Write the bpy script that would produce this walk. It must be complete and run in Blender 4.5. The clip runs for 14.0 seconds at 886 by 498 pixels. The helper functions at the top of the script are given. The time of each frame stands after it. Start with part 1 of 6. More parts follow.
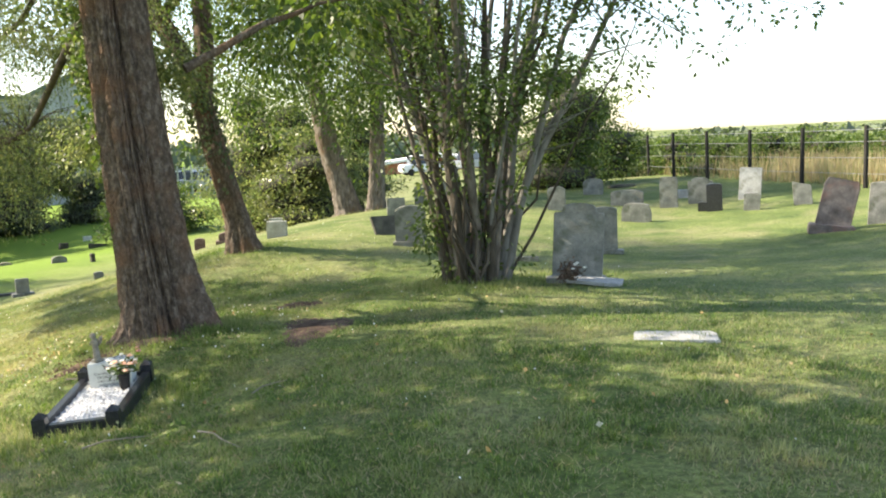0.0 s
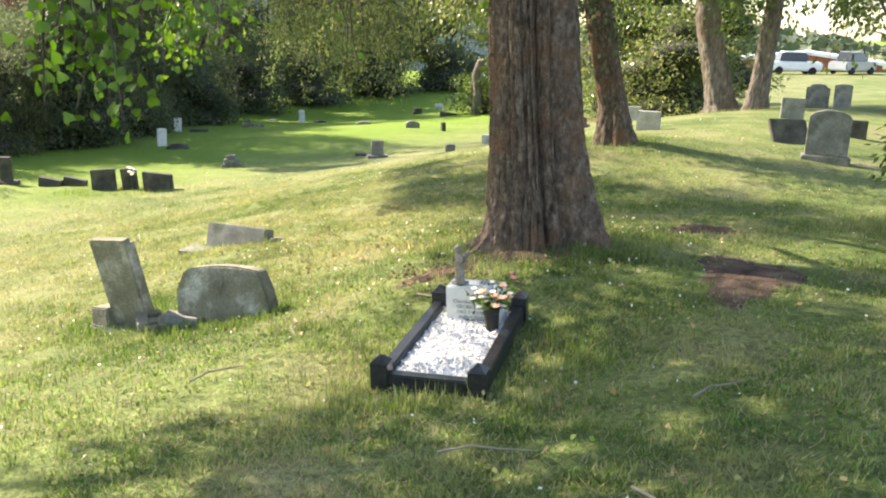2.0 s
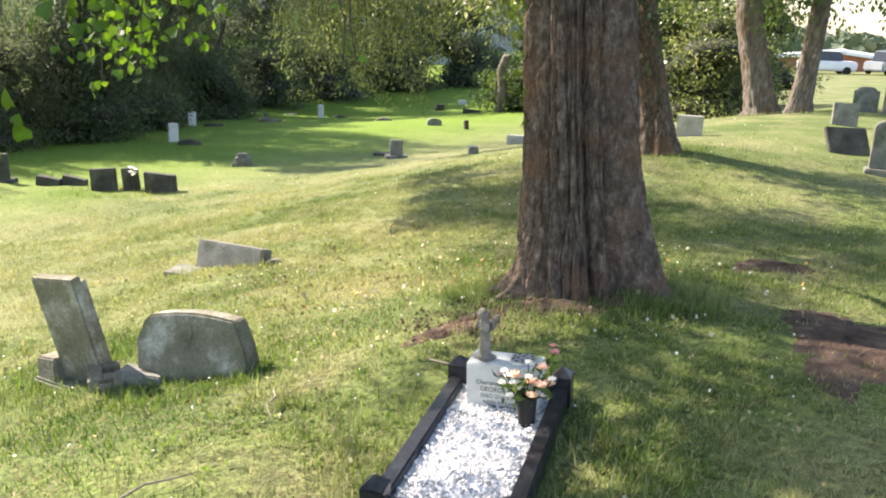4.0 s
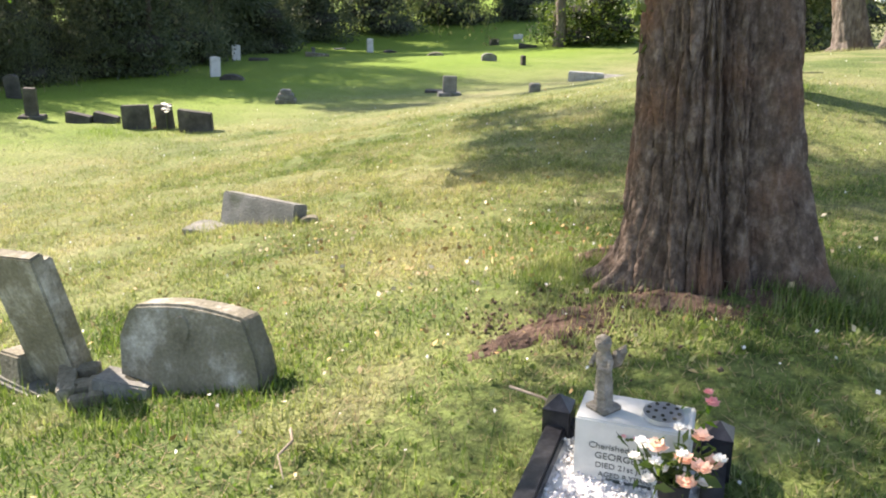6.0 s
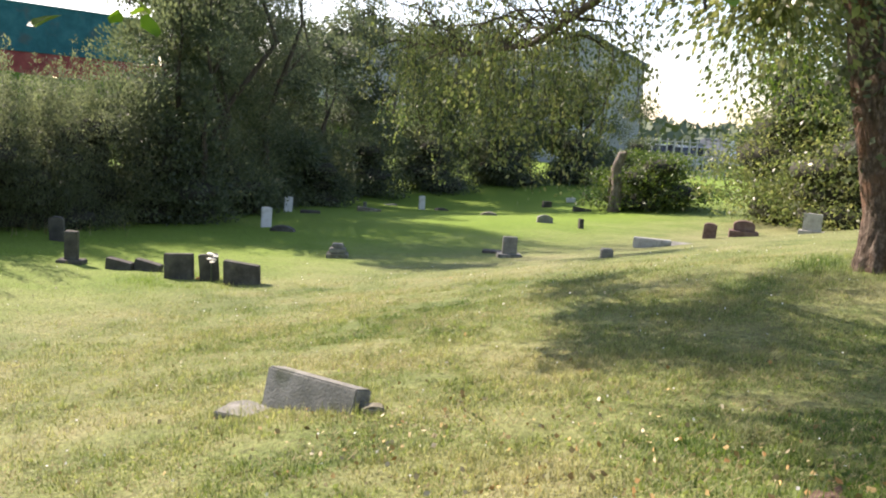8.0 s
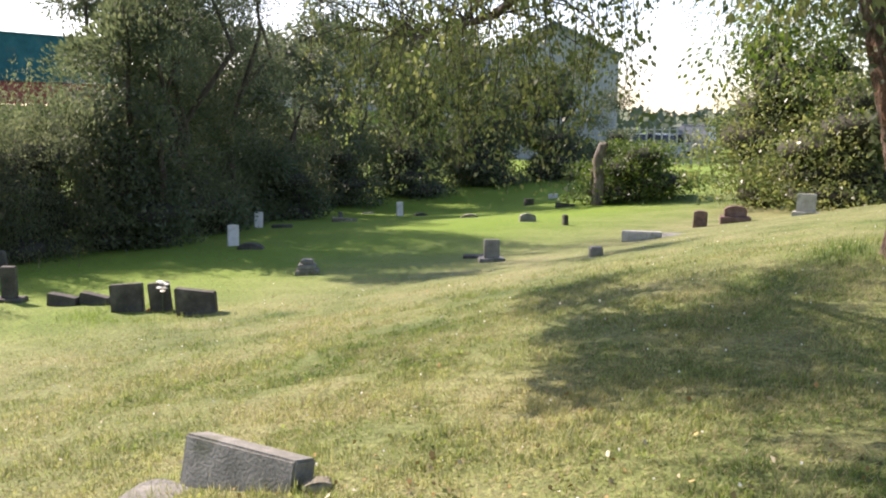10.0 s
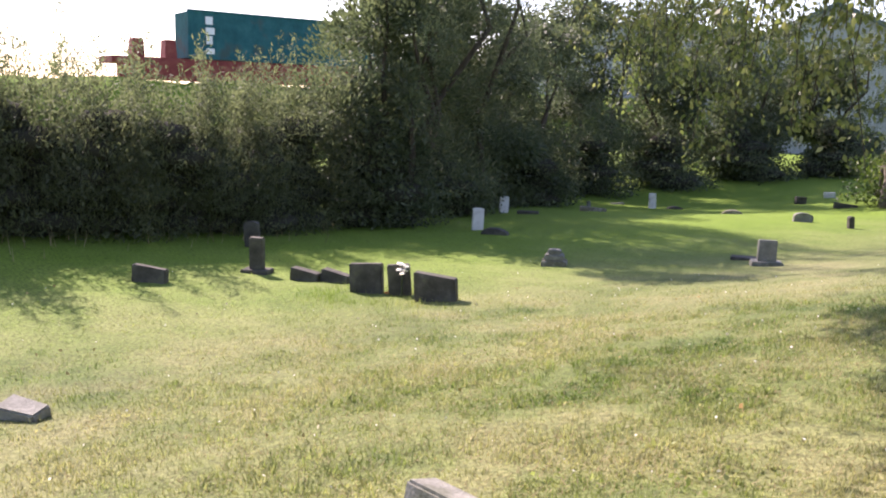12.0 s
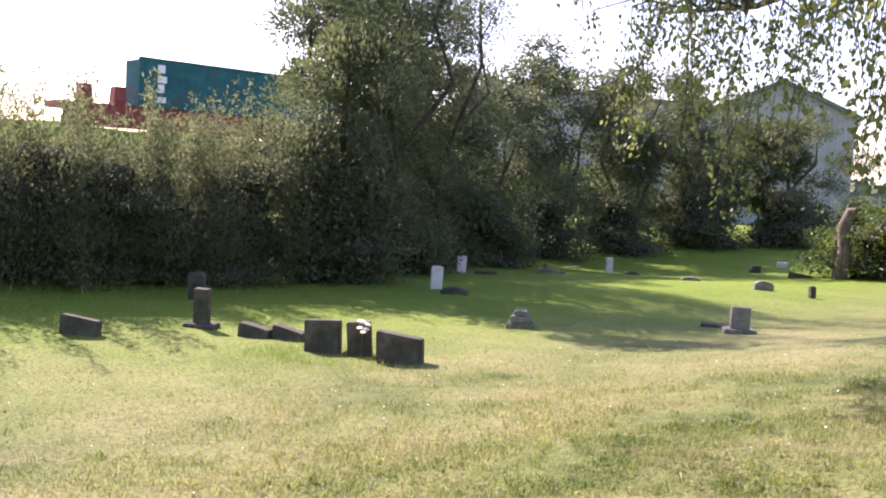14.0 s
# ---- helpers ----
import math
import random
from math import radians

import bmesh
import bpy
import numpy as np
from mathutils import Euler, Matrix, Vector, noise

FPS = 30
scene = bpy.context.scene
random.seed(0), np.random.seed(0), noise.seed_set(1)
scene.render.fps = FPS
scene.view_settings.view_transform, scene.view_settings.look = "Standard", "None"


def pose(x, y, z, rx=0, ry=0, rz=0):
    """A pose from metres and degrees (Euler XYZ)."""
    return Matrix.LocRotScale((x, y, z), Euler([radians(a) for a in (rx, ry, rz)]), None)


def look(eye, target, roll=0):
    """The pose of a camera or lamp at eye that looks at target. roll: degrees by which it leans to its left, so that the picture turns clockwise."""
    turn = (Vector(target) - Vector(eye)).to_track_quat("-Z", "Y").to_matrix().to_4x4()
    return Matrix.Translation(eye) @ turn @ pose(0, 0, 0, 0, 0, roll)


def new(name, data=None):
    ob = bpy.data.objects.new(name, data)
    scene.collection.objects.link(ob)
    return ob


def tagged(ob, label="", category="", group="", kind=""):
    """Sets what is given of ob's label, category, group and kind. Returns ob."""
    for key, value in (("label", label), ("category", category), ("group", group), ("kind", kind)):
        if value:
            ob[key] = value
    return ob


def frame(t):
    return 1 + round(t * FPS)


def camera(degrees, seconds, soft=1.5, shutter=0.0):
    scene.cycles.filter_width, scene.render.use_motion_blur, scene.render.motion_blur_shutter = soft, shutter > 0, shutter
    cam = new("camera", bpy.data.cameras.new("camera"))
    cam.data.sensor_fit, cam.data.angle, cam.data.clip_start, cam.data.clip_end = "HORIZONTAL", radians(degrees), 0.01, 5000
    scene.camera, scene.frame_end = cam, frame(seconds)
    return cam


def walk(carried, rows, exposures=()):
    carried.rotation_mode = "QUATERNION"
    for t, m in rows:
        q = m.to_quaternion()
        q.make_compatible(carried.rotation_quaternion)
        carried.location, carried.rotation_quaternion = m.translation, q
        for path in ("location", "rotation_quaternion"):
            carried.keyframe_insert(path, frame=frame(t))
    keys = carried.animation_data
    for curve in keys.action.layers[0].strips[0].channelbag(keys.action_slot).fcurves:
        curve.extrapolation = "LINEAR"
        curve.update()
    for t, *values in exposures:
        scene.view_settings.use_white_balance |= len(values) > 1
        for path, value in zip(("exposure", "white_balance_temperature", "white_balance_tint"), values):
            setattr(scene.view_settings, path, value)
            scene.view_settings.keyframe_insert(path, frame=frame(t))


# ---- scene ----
cam = camera(55.0, 14.0, soft=2.0)
PATH = [
    (0, (0.737, -0.082, 1.275), (0.516, 1.889, 1.019), -2.7),
    (0.5, (0.582, 0.483, 1.254), (0.015, 2.372, 0.919), -0.8),
    (0.6, (0.486, 0.587, 1.249), (-0.145, 2.453, 0.906), -0.7),
    (1, (0.126, 1.022, 1.167), (-0.618, 2.844, 0.814), -1.6),
    (1.5, (-0.212, 1.43, 1.114), (-1.064, 3.176, 0.637), 0.4),
    (2, (-0.494, 1.785, 1.116), (-1.413, 3.487, 0.61), 1.6),
    (2.5, (-0.766, 2.076, 1.15), (-1.682, 3.784, 0.659), 1.3),
    (2.7, (-0.796, 2.161, 1.164), (-1.679, 3.888, 0.676), 0.2),
    (4.8, (-1.26, 3.167, 1.077), (-2.254, 4.817, 0.539), 3.3),
    (5, (-1.327, 3.27, 1.065), (-2.294, 4.938, 0.532), 3.9),
    (5.5, (-1.568, 3.497, 0.998), (-2.576, 5.134, 0.449), 0.6),
    (6, (-1.763, 3.744, 0.931), (-2.791, 5.326, 0.268), 2.2),
    (6.5, (-1.997, 3.976, 0.886), (-3.035, 5.535, 0.187), 0.1),
    (7, (-2.276, 4.147, 0.876), (-3.287, 5.793, 0.358), 3.6),
    (7.5, (-2.529, 4.377, 0.824), (-3.663, 5.988, 0.479), 3.3),
    (8, (-2.774, 4.582, 0.748), (-3.941, 6.176, 0.435), 4.1),
    (8.5, (-2.966, 4.798, 0.705), (-4.083, 6.428, 0.39), 1.9),
    (8.7, (-3.026, 4.906, 0.69), (-4.17, 6.52, 0.4), -0.1),
    (10.8, (-3.694, 6.023, 0.617), (-4.853, 7.618, 0.289), 1.3),
    (11, (-3.839, 6.135, 0.585), (-5.09, 7.661, 0.264), 1.1),
    (11.5, (-4.123, 6.336, 0.52), (-5.571, 7.679, 0.198), 0.1),
    (12, (-4.326, 6.42, 0.464), (-5.869, 7.649, 0.126), 1.5),
    (12.5, (-4.538, 6.511, 0.405), (-5.99, 7.857, 0.124), 3.0),
    (13, (-4.668, 6.611, 0.37), (-6.077, 8.014, 0.159), 4.0),
    (13.5, (-4.847, 6.679, 0.336), (-6.275, 8.065, 0.142), 4.1),
    (14, (-5.095, 6.758, 0.276), (-6.577, 8.089, 0.086), 3.6),
]

walk(cam, [(t, look(eye, target, roll)) for t, eye, target, roll in PATH],
     exposures=[(0.0, 1.58, 7150, 14), (0.5, 1.68, 7250, 14), (1.5, 1.76, 7250, 16), (2.7, 1.68, 7050, 17), (5.0, 1.6, 6850, 23), (6.5, 1.46, 6900, 24), (8.0, 1.22, 6850, 25), (11.0, 1.16, 6700, 32), (12.5, 1.33, 6600, 37), (14.0, 1.37, 6650, 42)])

# ---- light: clear late-summer sky, sun high behind the hedge ----
SUN_YAW, SUN_EL = 88.0, 38.0
world = bpy.data.worlds.new("sky")
scene.world = world
world.use_nodes = True
wn = world.node_tree.nodes
sky = wn.new("ShaderNodeTexSky")
sky.sky_type = "NISHITA"
sky.sun_disc = False
sky.sun_elevation, sky.sun_rotation = radians(SUN_EL), radians(-SUN_YAW)
sky.air_density, sky.dust_density = 1.0, 0.8
wn["Background"].inputs[1].default_value = 0.15
world.node_tree.links.new(sky.outputs[0], wn["Background"].inputs[0])
sun = new("sun", bpy.data.lights.new("sun", "SUN"))
sun.data.energy, sun.data.angle, sun.data.color = 5.0, radians(0.53), (1.0, 0.94, 0.82)
to_sun = Vector((-math.sin(radians(SUN_YAW)) * math.cos(radians(SUN_EL)), math.cos(radians(SUN_YAW)) * math.cos(radians(SUN_EL)), math.sin(radians(SUN_EL))))
sun.matrix_world = look(to_sun * 60, (0, 0, 0))


# ---- materials ----
def material(name, colours, scale=3.0, rough=0.85, detail=6.0, bump=0.0, bump_scale=None, stretch=(1, 1, 1), spots=None, spot_scale=1.0, spot_edge=(0.55, 0.68), metal=0.0, leaf=False, island=False, coords="Object", dry=None, lush=None, fine=None):
    m = bpy.data.materials.new(name)
    m.use_nodes = True
    n, l = m.node_tree.nodes, m.node_tree.links
    b = n["Principled BSDF"]
    b.inputs["Roughness"].default_value, b.inputs["Metallic"].default_value = rough, metal
    if rough > 0.7:
        b.inputs["Specular IOR Level"].default_value = 0.25
    co = n.new("ShaderNodeTexCoord")
    mp = n.new("ShaderNodeMapping")
    mp.inputs["Scale"].default_value = stretch
    l.new(co.outputs[coords], mp.inputs[0])
    nz = n.new("ShaderNodeTexNoise")
    nz.inputs["Scale"].default_value, nz.inputs["Detail"].default_value = scale, detail
    nz.inputs["Roughness"].default_value = 0.65
    l.new(mp.outputs[0], nz.inputs[0])
    rp = n.new("ShaderNodeValToRGB")
    for i, c in enumerate(colours):
        at = 0.3 + 0.4 * i / max(1, len(colours) - 1)
        e = rp.color_ramp.elements[i] if i < 2 else rp.color_ramp.elements.new(at)
        e.position, e.color = at, (*c, 1)
    if island:
        gi = n.new("ShaderNodeNewGeometry")
        ma = n.new("ShaderNodeMath")
        ma.operation = "MULTIPLY_ADD"
        ma.inputs[1].default_value, ma.inputs[2].default_value = 0.34, -0.17
        ad = n.new("ShaderNodeMath")
        l.new(gi.outputs["Random Per Island"], ma.inputs[0])
        l.new(ma.outputs[0], ad.inputs[0])
        l.new(nz.outputs[0], ad.inputs[1])
        l.new(ad.outputs[0], rp.inputs[0])
    else:
        l.new(nz.outputs[0], rp.inputs[0])
    colour = rp.outputs[0]
    if spots:
        n2 = n.new("ShaderNodeTexNoise")
        n2.inputs["Scale"].default_value, n2.inputs["Detail"].default_value = spot_scale, 5
        l.new(co.outputs[coords], n2.inputs[0])
        r2 = n.new("ShaderNodeMapRange")
        r2.inputs[1].default_value, r2.inputs[2].default_value = spot_edge
        l.new(n2.outputs[0], r2.inputs[0])
        mx = n.new("ShaderNodeMix")
        mx.data_type = "RGBA"
        l.new(r2.outputs[0], mx.inputs[0])
        l.new(colour, mx.inputs[6])
        mx.inputs[7].default_value = (*spots, 1)
        colour = mx.outputs[2]
    if dry:
        ge = n.new("ShaderNodeNewGeometry")
        sx = n.new("ShaderNodeSeparateXYZ")
        l.new(ge.outputs["Position"], sx.inputs[0])
        n4 = n.new("ShaderNodeTexNoise")
        n4.inputs["Scale"].default_value, n4.inputs["Detail"].default_value, n4.inputs["Roughness"].default_value = 0.35, 9, 0.7
        l.new(ge.outputs["Position"], n4.inputs[0])
        r4 = n.new("ShaderNodeMapRange")
        r4.inputs[1].default_value, r4.inputs[2].default_value, r4.inputs[3].default_value, r4.inputs[4].default_value = -1.0, -7.0, -0.14, 0.1
        l.new(sx.outputs[0], r4.inputs[0])
        r6 = n.new("ShaderNodeMapRange")
        r6.inputs[1].default_value, r6.inputs[2].default_value, r6.inputs[3].default_value, r6.inputs[4].default_value = -12.5, -18.0, 0.0, -0.2
        l.new(sx.outputs[0], r6.inputs[0])
        a4 = n.new("ShaderNodeMath")
        l.new(r4.outputs[0], a4.inputs[0])
        l.new(n4.outputs[0], a4.inputs[1])
        a6 = n.new("ShaderNodeMath")
        l.new(a4.outputs[0], a6.inputs[0])
        l.new(r6.outputs[0], a6.inputs[1])
        r5 = n.new("ShaderNodeMapRange")
        r5.inputs[1].default_value, r5.inputs[2].default_value, r5.inputs[4].default_value = 0.44, 0.74, 0.62
        l.new(a6.outputs[0], r5.inputs[0])
        m4 = n.new("ShaderNodeMix")
        m4.data_type = "RGBA"
        l.new(r5.outputs[0], m4.inputs[0])
        l.new(colour, m4.inputs[6])
        m4.inputs[7].default_value = (*dry, 1)
        colour = m4.outputs[2]
        r7 = n.new("ShaderNodeMapRange")
        r7.inputs[1].default_value, r7.inputs[2].default_value, r7.inputs[4].default_value = -11.0, -16.5, 0.85
        l.new(sx.outputs[0], r7.inputs[0])
        m7 = n.new("ShaderNodeMix")
        m7.data_type = "RGBA"
        l.new(r7.outputs[0], m7.inputs[0])
        l.new(colour, m7.inputs[6])
        m7.inputs[7].default_value = (*lush, 1)
        colour = m7.outputs[2]
    if fine:
        nf = n.new("ShaderNodeTexNoise")
        nf.inputs["Scale"].default_value, nf.inputs["Detail"].default_value, nf.inputs["Roughness"].default_value = fine[0], 6, 0.75
        l.new(co.outputs[coords], nf.inputs[0])
        rf_ = n.new("ShaderNodeMapRange")
        rf_.inputs[1].default_value, rf_.inputs[2].default_value, rf_.inputs[3].default_value, rf_.inputs[4].default_value = 0.35, 0.65, fine[1], fine[2]
        l.new(nf.outputs[0], rf_.inputs[0])
        mf = n.new("ShaderNodeMix")
        mf.data_type, mf.blend_type = "RGBA", "MULTIPLY"
        mf.inputs[0].default_value = 1.0
        l.new(colour, mf.inputs[6])
        l.new(rf_.outputs[0], mf.inputs[7])
        colour = mf.outputs[2]
    l.new(colour, b.inputs["Base Color"])
    if bump:
        n3 = n.new("ShaderNodeTexNoise")
        n3.inputs["Scale"].default_value, n3.inputs["Detail"].default_value = bump_scale or scale * 4, 8
        l.new(mp.outputs[0], n3.inputs[0])
        bp = n.new("ShaderNodeBump")
        bp.inputs["Strength"].default_value, bp.inputs["Distance"].default_value = bump, 0.02
        l.new(n3.outputs[0], bp.inputs["Height"])
        l.new(bp.outputs[0], b.inputs["Normal"])
    if leaf:
        tr = n.new("ShaderNodeBsdfTranslucent")
        hs = n.new("ShaderNodeHueSaturation")
        hs.inputs["Saturation"].default_value, hs.inputs["Value"].default_value = 1.15, 1.7
        l.new(colour, hs.inputs["Color"])
        l.new(hs.outputs[0], tr.inputs[0])
        ms = n.new("ShaderNodeMixShader")
        ms.inputs[0].default_value = leaf
        l.new(b.outputs[0], ms.inputs[1])
        l.new(tr.outputs[0], ms.inputs[2])
        l.new(ms.outputs[0], n["Material Output"].inputs[0])
    return m


TURF = material("turf", [(0.056, 0.093, 0.021), (0.126, 0.163, 0.044), (0.208, 0.213, 0.09)], 0.7, 0.95, 12, 0.8, 55, spots=(0.213, 0.208, 0.096), spot_scale=0.9, spot_edge=(0.54, 0.76), dry=(0.213, 0.208, 0.093), lush=(0.15, 0.245, 0.02), fine=(26.0, 0.4, 1.5))
BLADE = material("grass blade", [(0.052, 0.098, 0.02), (0.146, 0.212, 0.05), (0.33, 0.325, 0.155)], 0.7, 0.7, 12, leaf=0.4, island=True, spots=(0.325, 0.315, 0.15), spot_scale=0.9, spot_edge=(0.54, 0.76), dry=(0.325, 0.312, 0.148), lush=(0.15, 0.25, 0.03), fine=(7.0, 0.62, 1.3))
STRAW = material("dry tall grass", [(0.26, 0.21, 0.11), (0.36, 0.3, 0.17), (0.22, 0.24, 0.1)], 2.0, 0.8, leaf=0.3, island=True)
SOIL = material("bare red-brown soil", [(0.055, 0.037, 0.026), (0.12, 0.078, 0.055), (0.21, 0.145, 0.1)], 9.0, 0.95, 8, 0.9, 60)
BARK = material("fissured bark", [(0.045, 0.031, 0.022), (0.122, 0.09, 0.066), (0.25, 0.2, 0.155)], 24.0, 0.95, 10, 1.0, 60, (1, 1, 0.5), spots=(0.17, 0.098, 0.06), spot_scale=2.6, spot_edge=(0.5, 0.68), fine=(45.0, 0.7, 1.25))
BARK_GREY = material("rugged grey-brown bark", [(0.07, 0.058, 0.044), (0.16, 0.135, 0.108), (0.28, 0.245, 0.2)], 14.0, 0.95, 10, 0.8, 40, (1, 1, 0.3), spots=(0.15, 0.105, 0.07), spot_scale=1.4)
BARK_DARK = material("dark ivy bark", [(0.03, 0.026, 0.018), (0.075, 0.062, 0.045), (0.13, 0.11, 0.085)], 7.0, 0.95, 8, 0.8, 18, (1, 1, 0.25))
BARK_PALE = material("pale smooth stems", [(0.09, 0.085, 0.07), (0.17, 0.16, 0.135), (0.27, 0.26, 0.22)], 6.0, 0.85, 7, 0.4, 20, (1, 1, 0.3))
LEAF = material("broad leaf", [(0.04, 0.068, 0.016), (0.07, 0.11, 0.026), (0.12, 0.155, 0.04)], 1.2, 0.5, leaf=0.45, island=True)
LEAF_LIME = material("lime leaf", [(0.045, 0.095, 0.014), (0.08, 0.15, 0.022), (0.13, 0.2, 0.035)], 2.0, 0.45, leaf=0.5, island=True)
LEAF_BIRCH = material("small drooping leaf", [(0.07, 0.1, 0.035), (0.125, 0.155, 0.055), (0.2, 0.21, 0.085)], 1.5, 0.35, leaf=0.52, island=True)
LEAF_DARK = material("dark evergreen foliage", [(0.055, 0.075, 0.04), (0.09, 0.113, 0.058), (0.13, 0.155, 0.078)], 0.8, 0.65, leaf=0.38, island=True)
LEAF_HEDGE = material("conifer hedge spray", [(0.075, 0.088, 0.052), (0.11, 0.13, 0.068), (0.15, 0.175, 0.085)], 0.9, 0.7, leaf=0.48, island=True)
# near-black fill: shade inside bushes and holes, put in as colour
SHADE_FILL = material("dark fill for inner shade", [(0.03, 0.03, 0.02), (0.06, 0.058, 0.04)], 3.0, 0.95)
STONE = material("weathered sandstone", [(0.12, 0.112, 0.074), (0.215, 0.2, 0.143), (0.56, 0.54, 0.46)], 4.0, 0.9, 9, 0.6, 45, spots=(0.14, 0.138, 0.075), spot_scale=3.0, fine=(60.0, 0.75, 1.2))
STONE_GREY = material("grey granite", [(0.14, 0.142, 0.12), (0.225, 0.222, 0.19), (0.34, 0.335, 0.29)], 5.0, 0.85, 9, 0.4, 60, spots=(0.12, 0.13, 0.085), spot_scale=4.0, fine=(50.0, 0.8, 1.15))
STONE_BROWN = material("brown weathered stone", [(0.065, 0.056, 0.05), (0.12, 0.106, 0.098), (0.19, 0.17, 0.155)], 5.0, 0.9, 8, 0.4, 50, spots=(0.16, 0.1, 0.085), spot_scale=3.0)
STONE_PALE = material("pale limestone", [(0.3, 0.295, 0.265), (0.41, 0.405, 0.37), (0.54, 0.53, 0.49)], 5.0, 0.85, 9, 0.4, 55, spots=(0.25, 0.255, 0.2), spot_scale=4.0, fine=(55.0, 0.8, 1.15))
STONE_DARK = material("dark weathered slate", [(0.045, 0.042, 0.034), (0.085, 0.079, 0.066), (0.15, 0.14, 0.115)], 5.0, 0.85, 8, 0.4, 45, spots=(0.12, 0.12, 0.08), spot_scale=6.0)
STONE_WHITE = material("white memorial stone", [(0.55, 0.54, 0.5), (0.7, 0.69, 0.66), (0.8, 0.79, 0.76)], 3.0, 0.7, 7, 0.15, 50, spots=(0.5, 0.49, 0.43), spot_scale=5.0)
STONE_RED = material("reddish sandstone", [(0.095, 0.055, 0.045), (0.165, 0.108, 0.092), (0.24, 0.175, 0.15)], 5.0, 0.9, 8, 0.4, 50)
MARBLE = material("white marble", [(0.5, 0.51, 0.46), (0.6, 0.61, 0.55), (0.68, 0.68, 0.62)], 6.0, 0.45, 8, 0.08, 60)
BLACK = material("polished black granite", [(0.014, 0.014, 0.015), (0.026, 0.026, 0.028), (0.05, 0.05, 0.052)], 40.0, 0.28, 6, 0.06, 80)
CONCRETE = material("cast stone statue", [(0.15, 0.135, 0.1), (0.26, 0.235, 0.185), (0.38, 0.355, 0.295)], 40.0, 0.9, 8, 0.7, 120, spots=(0.13, 0.12, 0.085), spot_scale=25.0)
PLATE = material("zinc flower lid", [(0.42, 0.44, 0.45), (0.55, 0.57, 0.58)], 30.0, 0.35, metal=0.7)
CHIPS = material("white chippings", [(0.45, 0.44, 0.42), (0.72, 0.71, 0.68), (0.87, 0.86, 0.83)], 30.0, 0.8, island=True)
LETTER = material("faded lettering", [(0.07, 0.08, 0.07), (0.14, 0.15, 0.13)], 30.0, 0.8)
TEAL = material("teal container paint", [(0.01, 0.075, 0.085), (0.016, 0.11, 0.125), (0.03, 0.14, 0.15)], 1.0, 0.85, 7, spots=(0.05, 0.09, 0.09), spot_scale=0.8)
RUST = material("red wagon paint", [(0.16, 0.022, 0.018), (0.25, 0.04, 0.03), (0.3, 0.09, 0.06)], 1.5, 0.7)
WHITE_PAINT = material("white paint", [(0.7, 0.7, 0.7), (0.8, 0.8, 0.8)], 5.0, 0.5)
CLAD = material("grey profiled cladding", [(0.25, 0.27, 0.265), (0.31, 0.33, 0.325), (0.36, 0.38, 0.37)], 0.8, 0.7)
ROOF = material("green-grey roof sheet", [(0.07, 0.1, 0.085), (0.11, 0.14, 0.125)], 0.8, 0.7)
BRICK = material("red brick", [(0.24, 0.09, 0.055), (0.34, 0.14, 0.085), (0.42, 0.2, 0.13)], 2.0, 0.9)
POST = material("tarred fence post", [(0.018, 0.017, 0.015), (0.04, 0.037, 0.033)], 12.0, 0.9, 5, 0.4, 30, (1, 1, 0.2))
STEEL = material("galvanised steel", [(0.25, 0.26, 0.27), (0.38, 0.39, 0.4)], 8.0, 0.45, metal=0.6)
GLASS = material("dark glazing", [(0.02, 0.022, 0.025), (0.04, 0.043, 0.047)], 3.0, 0.1)
PETAL_PEACH = material("peach petals", [(0.84, 0.6, 0.46), (0.86, 0.7, 0.58)], 20.0, 0.6, leaf=0.3)
PETAL_WHITE = material("white petals", [(0.75, 0.74, 0.68), (0.85, 0.84, 0.8)], 20.0, 0.6, leaf=0.3)
PETAL_RED = material("faded pink petals", [(0.7, 0.3, 0.3), (0.8, 0.52, 0.5)], 20.0, 0.6, leaf=0.3)
ORANGE = material("orange petals", [(0.7, 0.16, 0.03), (0.8, 0.27, 0.07)], 20.0, 0.6)
HILL = material("far woods", [(0.06, 0.085, 0.05), (0.1, 0.125, 0.08), (0.15, 0.17, 0.12)], 0.05, 1.0, 8)
WOOD = material("dead twig wood", [(0.2, 0.16, 0.11), (0.34, 0.29, 0.22)], 15.0, 0.9, 5, 0.3, 30)
DRYLEAF = material("fallen leaves", [(0.35, 0.2, 0.07), (0.5, 0.36, 0.15), (0.6, 0.55, 0.4)], 3.0, 0.8, island=True)

# ---- ground ----
COEF = np.array([-1.182, 0.897, -0.449, 0.122, 0.232, 0.015, -0.392, -0.418, -0.802, 0.591, 0.444, -0.221, 0.115, 0.355, -0.047, 0.168, -1.060, 0.227, -0.911, -0.696, -0.342, 0.179, 0.346, 0.298, 1.555, 0.891, 0.348, 0.112, 0.977, -0.599, -0.560, -0.321, 0.357, -0.258, -0.390, 0.652, 0.354, 0.607, 0.375])
GX, GY, GS = (-24, -17, -10, -4, 2, 9), (-2, 5, 11, 18, 26, 34), 5.5


